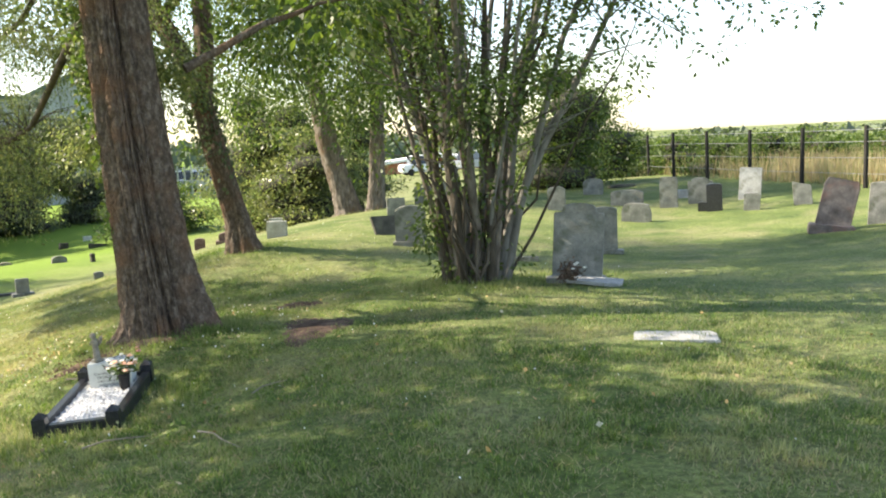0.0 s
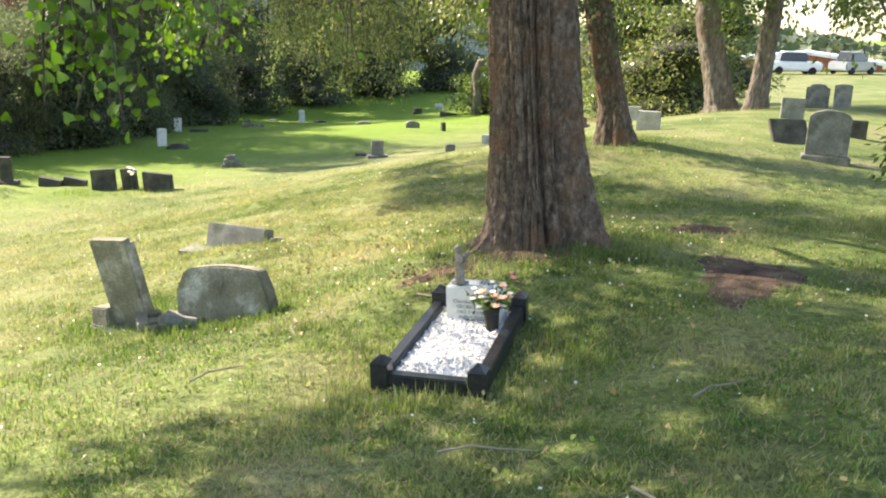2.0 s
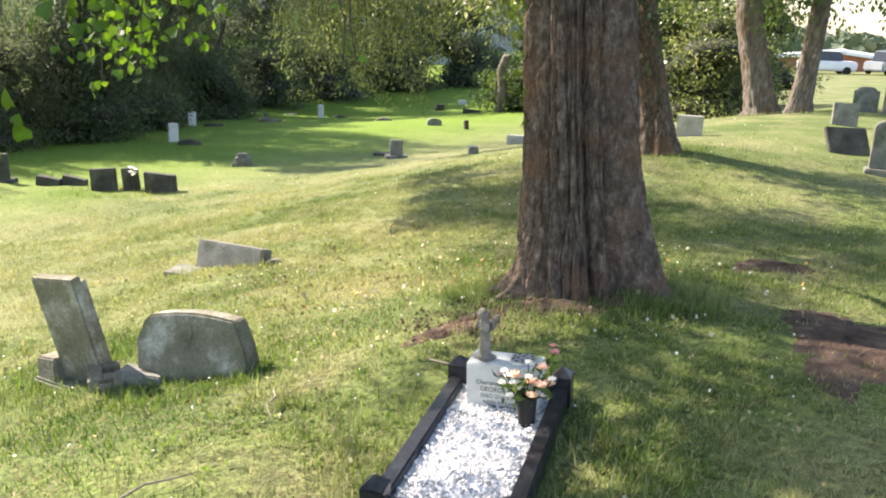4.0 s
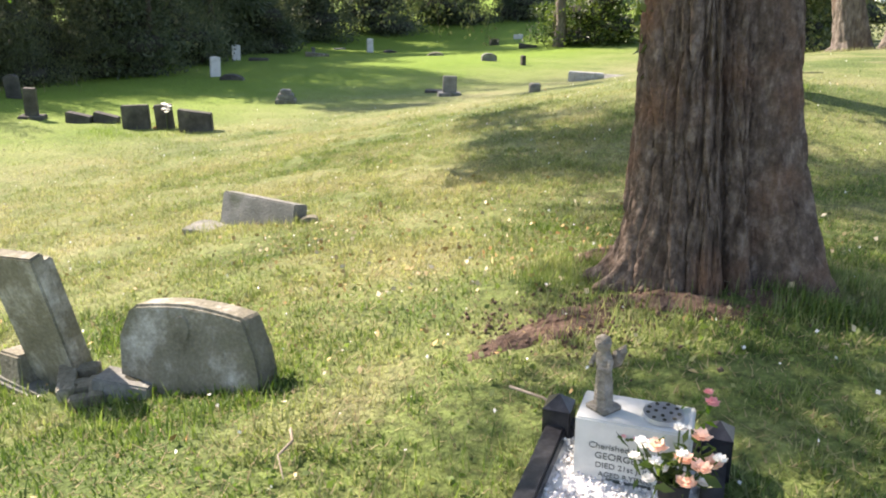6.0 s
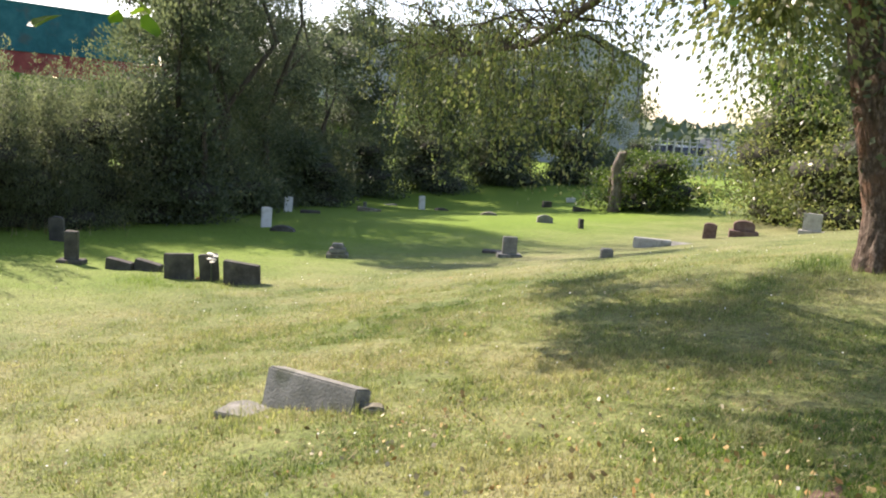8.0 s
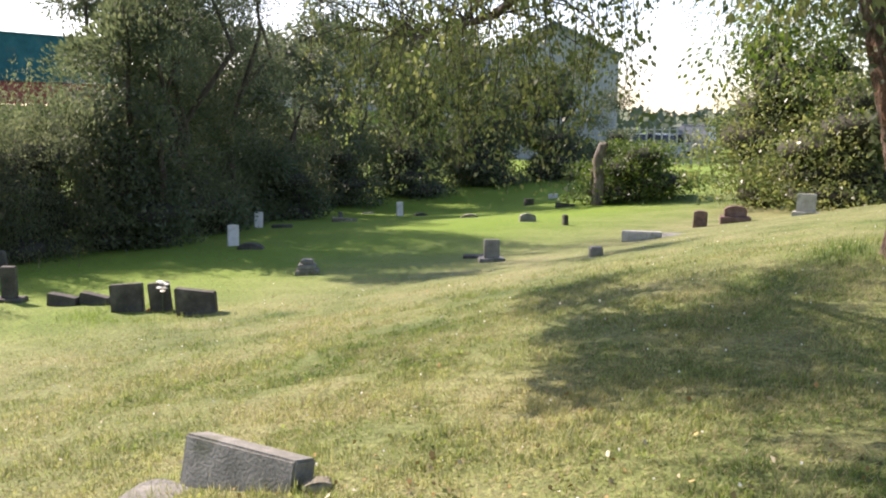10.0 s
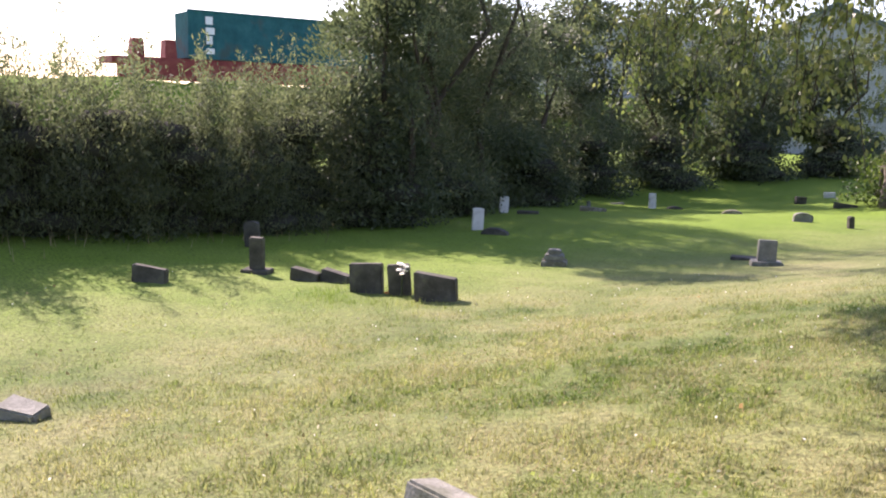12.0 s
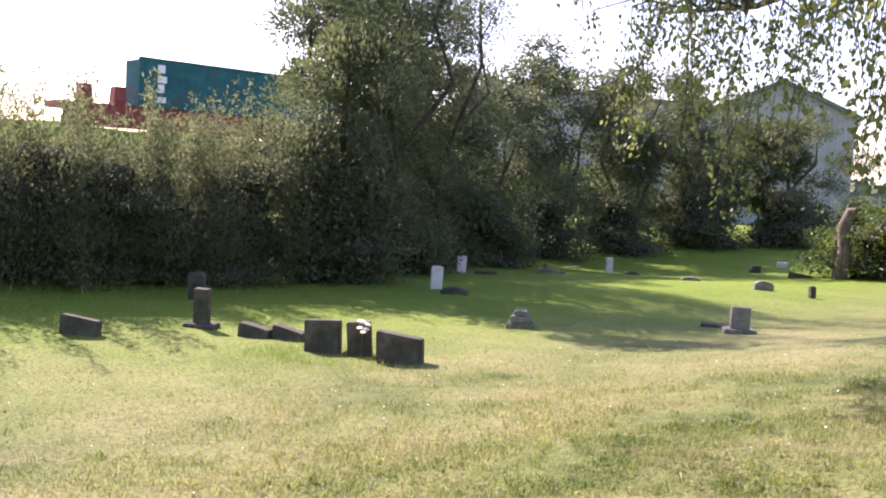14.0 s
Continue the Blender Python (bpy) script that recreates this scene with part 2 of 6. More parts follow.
def lie(x, y):
    """Height of the hillside, for numbers or arrays."""
    x, y = np.asarray(x, float), np.asarray(y, float)
    z = COEF[0] + COEF[1] * np.tanh(x / 25) + COEF[2] * np.tanh((y - 10) / 25)
    k = 3
    for cx in GX:
        for cy in GY:
            z = z + COEF[k] * np.exp(-((x - cx) ** 2 + (y - cy) ** 2) / (2 * GS * GS))
            k += 1
    z = z + 0.125 * np.exp(-((x + 2.8) ** 2 + (y - 7.3) ** 2) / 1.6)
    z = z + 0.22 * np.exp(-((x + 4.2) ** 2 + (y - 13.6) ** 2) / 3.0)
    z = z + 0.1 * np.exp(-((x - 0.0) ** 2 + (y - 9.6) ** 2) / 1.2)
    z = z - 0.13 * np.exp(-((x + 1.95) ** 2 + (y - 5.1) ** 2) / 1.2) - 0.09 * np.exp(-((x + 4.7) ** 2 + (y - 5.65) ** 2) / 1.2)
    return z


def ground(x, y):
    return float(lie(x, y))


def rough_noise(x, y):
    return 0.012 * np.sin(3.1 * x + 1.7 * np.sin(2.3 * y)) * np.cos(2.7 * y + 1.3 * np.sin(1.9 * x)) + 0.008 * np.sin(7.3 * x + 2 * np.cos(5.1 * y)) * np.sin(6.1 * y)


def mesh_from(name, verts, faces, mat, smooth=False):
    """A mesh from arrays: verts (n, 3), faces (m, k)."""
    verts, faces = np.asarray(verts, np.float32), np.asarray(faces, np.int32)
    me = bpy.data.meshes.new(name)
    me.vertices.add(len(verts))
    me.vertices.foreach_set("co", verts.ravel())
    m, k = faces.shape
    me.loops.add(m * k)
    me.loops.foreach_set("vertex_index", faces.ravel())
    me.polygons.add(m)
    me.polygons.foreach_set("loop_start", np.arange(0, m * k, k, dtype=np.int32))
    if smooth:
        me.polygons.foreach_set("use_smooth", np.ones(m, bool))
    me.update(calc_edges=True)
    me.materials.append(mat)
    return me


def grid_faces(rows, cols, wrap=False):
    i, j = np.meshgrid(np.arange(rows - 1), np.arange(cols if wrap else cols - 1), indexing="ij")
    a, b = i * cols + j, i * cols + (j + 1) % cols
    return np.stack([a, b, b + cols, a + cols], -1).reshape(-1, 4)


def steps(a, b, fine, far):
    """Grid lines: even between a and b, then widening out to far."""
    core = np.arange(a, b, fine)
    grow = np.array([fine * 1.25 ** k for k in range(60)]).cumsum()
    grow = grow[grow < far]
    return np.concatenate([(a - grow)[::-1], core, b + grow])


gx, gy = steps(-14, 5, 0.16, 1500), steps(-1, 19, 0.16, 1500)
XX, YY = np.meshgrid(gx, gy)
near = np.exp(-(np.maximum(0, np.hypot(XX + 3, YY - 8) - 14) / 10) ** 2)
ZZ = lie(XX, YY) + near * rough_noise(XX, YY)
tagged(new("ground", mesh_from("ground", np.stack([XX, YY, ZZ], -1).reshape(-1, 3), grid_faces(len(gy), len(gx)), TURF, True)), "sloping mown churchyard turf with straw-coloured dry patches", "ground", kind="structure")


# ---- builders ----
def part(name, bm, mat, parent=None, label="", smooth=False):
    """Links a bmesh as one mesh object, under a thing or a part."""
    me = bpy.data.meshes.new(name)
    bm.normal_update()
    bm.to_mesh(me)
    bm.free()
    me.materials.append(mat)
    if smooth:
        for p in me.polygons:
            p.use_smooth = True
    return linked(name, me, parent, label)


def linked(name, me, parent=None, label=""):
    ob = new(name, me)
    if parent is not None:
        ob.parent = parent
    if label:
        ob["label"] = label
    return ob


def thing(name, m, label, category, group="", kind=""):
    ob = new(name)
    ob.matrix_world = m
    return tagged(ob, label, category, group, kind)


def on_ground(x, y, rz=0, rx=0, ry=0, sink=0.0):
    return pose(x, y, ground(x, y) - sink, rx, ry, rz)


def box(sx, sy, sz, at=(0, 0, 0), bevel=0.008, taper=1.0, bm=None, rz=0.0, segments=2):
    """A bevelled block with its base centre at 'at'."""
    own = bm or bmesh.new()
    made = bmesh.ops.create_cube(own, size=1)["verts"]
    for v in made:
        k = taper if v.co.z > 0 else 1.0
        v.co = Vector((v.co.x * sx * k, v.co.y * sy * k, (v.co.z + 0.5) * sz))
    if bevel:
        edges = list({e for v in made for e in v.link_edges})
        made = list({v for f in bmesh.ops.bevel(own, geom=edges, offset=bevel, segments=segments, affect="EDGES")["faces"] for v in f.verts} | {v for v in made if v.is_valid})
    bmesh.ops.transform(own, matrix=pose(*at, 0, 0, rz), verts=made)
    return own


def profile(w, h, style):
    """Half-open outline of a headstone from lower right round to lower left."""
    a, pts = w / 2, []
    if style == "round":
        rise = w * 0.22
        pts = [(a, h - rise)] + [(a * math.cos(t), h - rise + rise * math.sin(t)) for t in np.linspace(0.15, math.pi - 0.15, 11)] + [(-a, h - rise)]
    elif style == "arch":
        rise = w * 0.11
        pts = [(a * math.cos(t), h - rise + rise * math.sin(t)) for t in np.linspace(0.0, math.pi, 13)]
    elif style == "shoulder":
        s = a * 0.68
        pts = [(a, h * 0.84), (a, h * 0.87), (s, h * 0.88), (s * 0.97, h * 0.93)] + [(s * 0.95 * math.cos(t), h * 0.94 + h * 0.06 * math.sin(t)) for t in np.linspace(0.1, math.pi - 0.1, 9)] + [(-s * 0.97, h * 0.93), (-s, h * 0.88), (-a, h * 0.87), (-a, h * 0.84)]
    elif style == "clipped":
        pts = [(a, h * 0.5), (a * 0.94, h * 0.68), (a * 0.78, h * 0.93)] + [(a * 0.74 * (1 - 2 * t), h * (0.95 + 0.05 * math.sin(math.pi * t))) for t in np.linspace(0, 1, 8)] + [(-a * 0.86, h * 0.88), (-a, h * 0.66)]
    elif style == "chamfer":
        pts = [(a, h * 0.86), (a * 0.86, h), (-a * 0.86, h), (-a, h * 0.86)]
    elif style == "slant":
        pts = [(a, h * 0.8), (-a, h)]
    else:
        pts = [(a, h), (-a, h)]
    return [(a, 0)] + pts + [(-a, 0)]


def slab_bm(w, h, t, style, wobble=0.004, seed=1, inset=0.0):
    """A headstone slab: outline extruded through its thickness, edges eased."""
    bm = bmesh.new()
    vs = [bm.verts.new((x, -t / 2, z)) for x, z in profile(w, h, style)]
    f = bm.faces.new(vs)
    ext = bmesh.ops.extrude_face_region(bm, geom=[f])["geom"]
    bmesh.ops.translate(bm, vec=(0, t, 0), verts=[v for v in ext if isinstance(v, bmesh.types.BMVert)])
    bmesh.ops.recalc_face_normals(bm, faces=bm.faces)
    if inset:
        front = min((q for q in bm.faces if abs(q.normal.y) > 0.9), key=lambda q: q.calc_center_median().y)
        bmesh.ops.inset_region(bm, faces=[front], thickness=inset, depth=-0.006)
    sharp = [e for e in bm.edges if len(e.link_faces) == 2 and e.calc_face_angle() > 0.9]
    bmesh.ops.bevel(bm, geom=sharp, offset=min(0.012, t * 0.12), segments=2, affect="EDGES")
    for v in bm.verts:
        v.co += wobble * noise.noise_vector(v.co * 6 + Vector((seed * 7.1, 0, 0)))
    return bm


def headstone(x, y, rz, w, h, t, style, mat, label, rx=0, ry=0, plinth=None, group="headstones", sink=0.06, inset=0.0, category="headstone", seed=1):
    """A standing stone, faced along its own -y, with its plinth where it has one. Slope of the ground is taken up by the sink."""
    e = thing("headstone", on_ground(x, y, rz), label, category, group)
    z0 = 0.0
    if plinth:
        pw, pd, ph = plinth
        part("plinth", box(pw, pd, ph + 0.1, (0, 0, -0.1), 0.015), mat, e)
        z0 = ph
    s = part("slab", slab_bm(w, h + sink, t, style, 0.004, seed, inset), mat, e)
    s.matrix_basis = pose(0, 0, z0 - (sink if not plinth else 0.005), rx, ry, 0)
    return e


def tube(points, radii, sides=8):
    """Verts and faces of a bent tapering limb."""
    pts = [Vector(p) for p in points]
    V, n = [], len(pts)
    for i, p in enumerate(pts):
        d = (pts[min(i + 1, n - 1)] - pts[max(i - 1, 0)]).normalized()
        u = d.cross(Vector((0.31, 0.95, 0.05))).normalized()
        w = d.cross(u)
        for k in range(sides):
            a = 2 * math.pi * k / sides
            V.append(p + radii[i] * (math.cos(a) * u + math.sin(a) * w))
    return np.array([tuple(v) for v in V]), grid_faces(n, sides, True)


def joined(pieces):
    V, F, k = [], [], 0
    for v, f in pieces:
        V.append(v)
        F.append(f + k)
        k += len(v)
    return np.concatenate(V), np.concatenate(F)


def curve_points(a, b, sag=0.0, wander=0.0, n=7, rng=None):
    rng = rng or random
    a, b = Vector(a), Vector(b)
    out = []
    for i in range(n):
        t = i / (n - 1)
        k = math.sin(math.pi * t)
        out.append(a.lerp(b, t) + Vector((rng.uniform(-1, 1) * wander * k, rng.uniform(-1, 1) * wander * k, sag * k + rng.uniform(-1, 1) * wander * 0.4 * k)))
    return out


def leaf_mesh(name, centres, size, mat, seed=1, hang=0.0, slim=0.55, spread=0.5):
    """Many small folded leaves, four-sided, at the centres. hang: how far they turn their tips down."""
    r = np.random.default_rng(seed)
    c = np.asarray(centres, float)
    n = len(c)
    s = size * r.uniform(1 - spread, 1 + spread, n)[:, None]
    tip = r.normal(size=(n, 3))
    tip[:, 2] = tip[:, 2] * (1 - hang) - hang * 2.2
    tip /= np.linalg.norm(tip, axis=1)[:, None]
    side = np.cross(tip, r.normal(size=(n, 3)))
    side /= np.linalg.norm(side, axis=1)[:, None]
    up = np.cross(side, tip)
    mid = c + tip * s * 0.45
    V = np.stack([c, mid + side * s * slim * 0.5 + up * s * 0.1, c + tip * s, mid - side * s * slim * 0.5 + up * s * 0.1], 1).reshape(-1, 3)
    F = np.arange(4 * n).reshape(-1, 4)
    return mesh_from(name, V, F, mat)


def puffs(n, balls, r, shell=0.55):
    """Points scattered in balls (x, y, z, rx, ry, rz), denser towards their skins."""
    balls = np.array(balls, float)
    vol = balls[:, 3] * balls[:, 4] * balls[:, 5]
    pick = r.choice(len(balls), n, p=vol ** 0.8 / (vol ** 0.8).sum())
    d = r.normal(size=(n, 3))
    d /= np.linalg.norm(d, axis=1)[:, None]
    k = r.uniform(shell, 1.08, n)[:, None] * (1 + 0.18 * np.sin(d[:, :1] * 9 + pick[:, None]) * np.cos(d[:, 2:] * 7))
    return balls[pick, :3] + d * balls[pick, 3:] * k


def fluted_trunk(x, y, height, r0, r1, flare, lean, seed, rows=110, cols=150, lobes=3, furrow=0.05, mat=None):
    """A big old trunk: fused ribs, deep upright furrows and spreading root feet. Verts are relative to its base."""
    low = rows * 3 // 4
    z = np.concatenate([np.linspace(-0.35, 2.9, low), np.linspace(2.9, height, rows - low + 1)[1:]])
    a = np.linspace(0, 2 * np.pi, cols, endpoint=False)
    Z, A = np.meshgrid(z, a, indexing="ij")
    t = np.clip(Z / height, 0, 1)
    foot = np.exp(-np.maximum(Z, -0.1) / 0.42)
    R = r0 + (r1 - r0) * t + flare * foot * (1 + 0.5 * np.sin(5 * A + seed) + 0.25 * np.sin(9 * A + 2 * seed))
    R *= 1 + 0.085 * np.sin(lobes * A + seed + 0.25 * Z) + 0.045 * np.sin((lobes + 2) * A + 2.1 * seed - 0.3 * Z)
    warp = A + 0.05 * np.sin(2.2 * Z + 3 * A + seed) + 0.03 * np.sin(5.3 * Z + 7 * A)
    rid = np.abs(np.sin(13 * warp + 0.9 * np.sin(1.3 * Z + 4 * A) + 0.4 * np.sin(4.1 * Z))) ** 0.5 * 0.55 + np.abs(np.sin(29 * warp + 1.4 * np.sin(2.9 * Z + 5 * A) + 0.5 * np.sin(7.0 * Z + A))) ** 0.55 * 0.45
    brk = 0.7 + 0.3 * np.sin(5.0 * Z + 9 * np.sin(3 * A) + seed)
    groove = np.exp(-(((A - 5.25 + 0.05 * np.sin(Z)) / 0.16) ** 2)) + 0.6 * np.exp(-(((A - 4.35 - 0.06 * np.sin(1.3 * Z)) / 0.1) ** 2)) + 0.7 * np.exp(-(((A - 3.3) / 0.15) ** 2)) + 0.7 * np.exp(-(((A - 1.2) / 0.15) ** 2))
    R = R + furrow * (rid - 0.75) * brk - 0.06 * groove + 0.004 * np.sin(31 * Z + 17 * A) * np.sin(13 * Z - 29 * A)
    # plates: each ridge cracks across at heights of its own
    jump = np.sin(np.floor(13 * warp / np.pi) * 78.233 + seed) * 40
    crack = np.exp(-((np.sin(4.6 * Z + jump + 0.8 * np.sin(9 * A)) / 0.2) ** 2)) + 0.7 * np.exp(-((np.sin(8.3 * Z + 1.7 * jump + 1.5 * np.sin(14 * A)) / 0.16) ** 2))
    grain = 0.006 * np.sin(67 * warp + 6 * np.sin(3.1 * Z + jump)) + 0.004 * np.sin(101 * A + 11 * Z + 4 * np.sin(17 * Z))
    R = R - 0.35 * furrow * crack * (rid > 0.55) + grain * furrow / 0.05
    bend = 2.5 * (1 - np.exp(-np.maximum(Z, 0) / 2.5))
    cx, cy = lean[0] * bend, lean[1] * bend
    V = np.stack([cx + R * np.cos(A), cy + R * np.sin(A), Z], -1).reshape(-1, 3)
    return V, grid_faces(len(z), cols, True)


def cells(u, v, wrap, seed):
    """Cell pattern over a wrapped sheet: how far from a cell's edge, 0 on the edge, and a number for the cell."""
    iu, iv = np.floor(u), np.floor(v)
    d1, d2, who = np.full(u.shape, 9.0), np.full(u.shape, 9.0), np.zeros(u.shape)
    for du in (-1, 0, 1):
        for dv in (-1, 0, 1):
            cu, cv = iu + du, iv + dv
            k = np.mod(cu, wrap) * 12.9898 + cv * 78.233 + seed * 37.719
            h1, h2 = np.mod(np.abs(np.sin(k)) * 43758.5453, 1), np.mod(np.abs(np.sin(k * 1.37 + 2.1)) * 24634.6345, 1)
            d = np.hypot(cu + h1 - u, cv + h2 - v)
            closer = d < d1
            d2 = np.where(closer, d1, np.minimum(d2, d))
            who = np.where(closer, h2, who)
            d1 = np.where(closer, d, d1)
    return d2 - d1, who


def bark_relief(A, Z, around, tall, seed):
    """Interlaced upright plates with open fissures between them, 0 in the fissure to 1 on the plate."""
    w = A + 0.05 * np.sin(2.1 * Z + 3 * A + seed) + 0.03 * np.sin(5.7 * Z + 5 * A) + 0.012 * np.sin(17 * Z + 9 * A)
    e1, i1 = cells(w / (2 * np.pi) * around, Z / tall + 0.3 * np.sin(3 * A), around, seed)
    e2, i2 = cells(w / (2 * np.pi) * around * 2, Z / (tall * 0.45) + 0.3 * np.sin(5 * A), around * 2, seed + 5)
    big = np.clip(e1 / 0.2, 0, 1) ** 0.6 * (0.7 + 0.45 * i1)
    small = np.clip(e2 / 0.22, 0, 1) ** 0.7 * (0.6 + 0.6 * i2)
    return 0.68 * big + 0.32 * small


def twin_trunk(height, lean, seed, rows, cols):
    """Two stems grown into one, with a deep seam between them, plated bark and clawed roots. Verts are relative to its base."""
    low = rows * 4 // 5
    z = np.concatenate([np.linspace(-0.35, 2.9, low), np.linspace(2.9, height, rows - low + 1)[1:]])
    Z, A = np.meshgrid(z, np.linspace(0, 2 * np.pi, cols, endpoint=False), indexing="ij")
    size = (0.85 + 0.15 * np.exp(-np.maximum(Z - 0.25, 0) / 0.45)) * (1 - 0.5 * np.clip(Z / height, 0, 1))
    turn = A + 0.03 * np.sin(1.4 * Z)

    def reach(cx, cy, r):
        along = cx * np.cos(turn) + cy * np.sin(turn)
        q = r * r - cx * cx - cy * cy + along ** 2
        return np.where(q > 0, along + np.sqrt(np.maximum(q, 0)), 0.0)

    R = np.maximum(np.maximum(reach(-0.09, -0.02, 0.25), reach(0.16, 0.164, 0.2)), reach(-0.03, 0.17, 0.19)) * size
    R = R + 0.014 * np.sin(5 * A + 0.5 * Z + seed) + 0.01 * np.sin(9 * A - 0.7 * Z)
    # shallow channels that run up the face of the stems
    for a0, w, d in ((4.3, 0.06, 0.022), (4.8, 0.05, 0.018), (5.05, 0.05, 0.022), (5.33, 0.14, 0.06), (6.1, 0.06, 0.03), (3.3, 0.1, 0.025), (1.2, 0.12, 0.03)):
        R = R - d * np.exp(-(((A - a0 + 0.06 * np.sin(1.6 * Z + a0)) / w) ** 2))
    R = R + 0.03 * np.exp(-(((A - 5.72) / 0.2) ** 2))
    rise = np.maximum(Z, -0.03)
    toes = 0.5 + 0.5 * np.sin(11 * A + 1.3 * np.sin(3 * A) + seed)
    R = R + np.exp(-rise / 0.14) * (0.012 + 0.04 * toes)
    for a0, w, d, h in ((3.5, 0.13, 0.1, 0.11), (3.85, 0.09, 0.11, 0.09), (3.15, 0.12, 0.09, 0.12), (0.1, 0.32, 0.18, 0.36), (5.3, 0.13, 0.02, 0.25), (1.7, 0.25, 0.1, 0.25)):
        gap = np.abs((A - a0 + np.pi) % (2 * np.pi) - np.pi)
        R = R + d * np.exp(-(gap / w) ** 2) * np.exp(-rise / h)
    # measure round the bark by length, not by angle, so that plates keep their width on both stems
    ring = R[np.argmin(np.abs(z - 1.0))]
    step = np.hypot(ring, (np.roll(ring, -1) - np.roll(ring, 1)) * cols / (4 * np.pi))
    arc = np.concatenate([[0], np.cumsum(step)[:-1]]) / step.sum() * 2 * np.pi
    S = np.broadcast_to(arc, R.shape)
    R = R + 0.046 * (bark_relief(S, Z, 34, 0.5, seed) - 0.75) + 0.0025 * np.sin(97 * S + 5 * np.sin(9 * Z)) * np.sin(23 * Z + 7 * S)
    bend = 3.5 * (1 - np.exp(-np.maximum(Z, 0) / 3.5))
    V = np.stack([lean[0] * bend + R * np.cos(A), lean[1] * bend + R * np.sin(A), Z], -1).reshape(-1, 3)
    return V, grid_faces(len(z), cols, True)


def ridged_stem(points, radii, rows, cols, around, tall, furrow, seed):
    """A bent stem of plated bark through the points, its foot spread in lobes."""
    pts, rad = np.array(points, float), np.array(radii, float)
    k = np.linspace(0, len(pts) - 1, rows)
    c = np.stack([np.interp(k, np.arange(len(pts)), pts[:, j]) for j in range(3)], -1)
    r = np.interp(k, np.arange(len(pts)), rad)
    Z, A = np.meshgrid(c[:, 2], np.linspace(0, 2 * np.pi, cols, endpoint=False), indexing="ij")
    R = r[:, None] * (1 + 0.09 * np.sin(3 * A + seed + 0.4 * Z) + 0.06 * np.sin(5 * A + 2 * seed)) + 0.3 * r[:, None] * np.exp(-np.maximum(Z, -0.1) / 0.2) * (0.4 + 0.6 * np.sin(6 * A + seed) ** 2)
    R = R + furrow * (bark_relief(A, Z, around, tall, seed) - 0.7)
    V = np.stack([c[:, 0][:, None] + R * np.cos(A), c[:, 1][:, None] + R * np.sin(A), Z], -1).reshape(-1, 3)
    return V, grid_faces(rows, cols, True)


def crown_limbs(rng, base, top, count, reach, r0, droop=-0.2, up=0.8):
    """Limbs from along a leader; gives tube pieces and the places of the twigs."""
    pieces, ends = [], []
    b, t = Vector(base), Vector(top)
    for k in range(count):
        s = (k + rng.random()) / count
        a = 2 * math.pi * (k * 0.382 + 0.13 * rng.random())
        p = b.lerp(t, s)
        L = reach * (1.05 - 0.5 * s) * rng.uniform(0.75, 1.15)
        q = p + Vector((math.cos(a) * L, math.sin(a) * L, L * up * rng.uniform(0.2, 0.7)))
        c = curve_points(p, q, L * 0.12, L * 0.06, 7, rng)
        rr = r0 * (1 - 0.6 * s)
        sub = [tube(c, [rr * (1 - 0.85 * i / 6) for i in range(7)], 7)]
        for j in range(3, 7):
            for m in range(2):
                e = c[j] + Vector((rng.gauss(0, 1), rng.gauss(0, 1), rng.gauss(0, 0.5) + droop)) * L * 0.28
                sub.append(tube(curve_points(c[j], e, 0.05, 0.05, 4, rng), [rr * 0.22, rr * 0.16, rr * 0.1, 0.006], 5))
                ends.append(e)
        pieces.append(joined(sub))
    return pieces, ends


def tree(x, y, label, height, trunk, leaves, balls, n_leaf, leaf_size, leaf_mat, seed, hang=0.3, bark=None, limbs=None, sink=0.0, shell=0.45):
    """trunk: (verts, faces) relative to the base; limbs: extra tube pieces; balls: leafy clumps relative to the base."""
    e = thing("tree", on_ground(x, y, 0, sink=sink), label, "tree", "trees")
    linked("trunk", mesh_from("trunk", *trunk, bark or BARK, True), e)
    for limb in limbs or ():
        linked("limb", mesh_from("limb", *limb, bark or BARK, True), e)
    r = np.random.default_rng(seed)
    linked("crown", leaf_mesh("crown", puffs(n_leaf, balls, r, shell), leaf_size, leaf_mat, seed, hang), e)
    return e


# ---- the great trunk beside the small grave ----
rng = random.Random(5)
TX, TY = -2.69, 7.3
limbs, ends = crown_limbs(rng, (0, 0, 3.6), (0.2, 0.4, 10), 12, 3.6, 0.16)
low = [((-0.25, 0.1, 1.9), (-1.4, 1.6, 1.75)), ((-0.2, 0.25, 2.5), (-1.0, 2.3, 2.7)), ((0.3, 0.2, 2.4), (1.7, 1.2, 3.1))]
for a, b in low:
    limbs.append(tube(curve_points(a, b, 0.1, 0.08, 6, rng), [0.05, 0.042, 0.035, 0.027, 0.018, 0.01], 6))
balls = [(e.x, e.y, e.z, 0.9, 0.9, 0.6) for e in ends] + [(1.5, 1.4, 3.2, 0.9, 0.9, 0.6)]
big_tree = tree(TX, TY, "old tree with a broad fluted trunk of deeply furrowed brown bark", 12, twin_trunk(10.5, (-0.12, 0.0), 1.4, 310, 350), 0, balls, 36000, 0.1, LEAF, 11, 0.35, BARK, limbs)
far_limb = [tube(curve_points((-5.8, 4.9, 2.6), b, 0.0, 0.1, 6, rng), [0.02, 0.017, 0.014, 0.011, 0.008, 0.004], 6) for b in ((-8.4, 5.9, 3.7), (-8.0, 4.3, 3.6), (-6.9, 6.4, 3.6), (-6.0, 2.6, 3.8), (-5.2, 3.2, 3.7), (-7.9, 3.3, 3.8))]
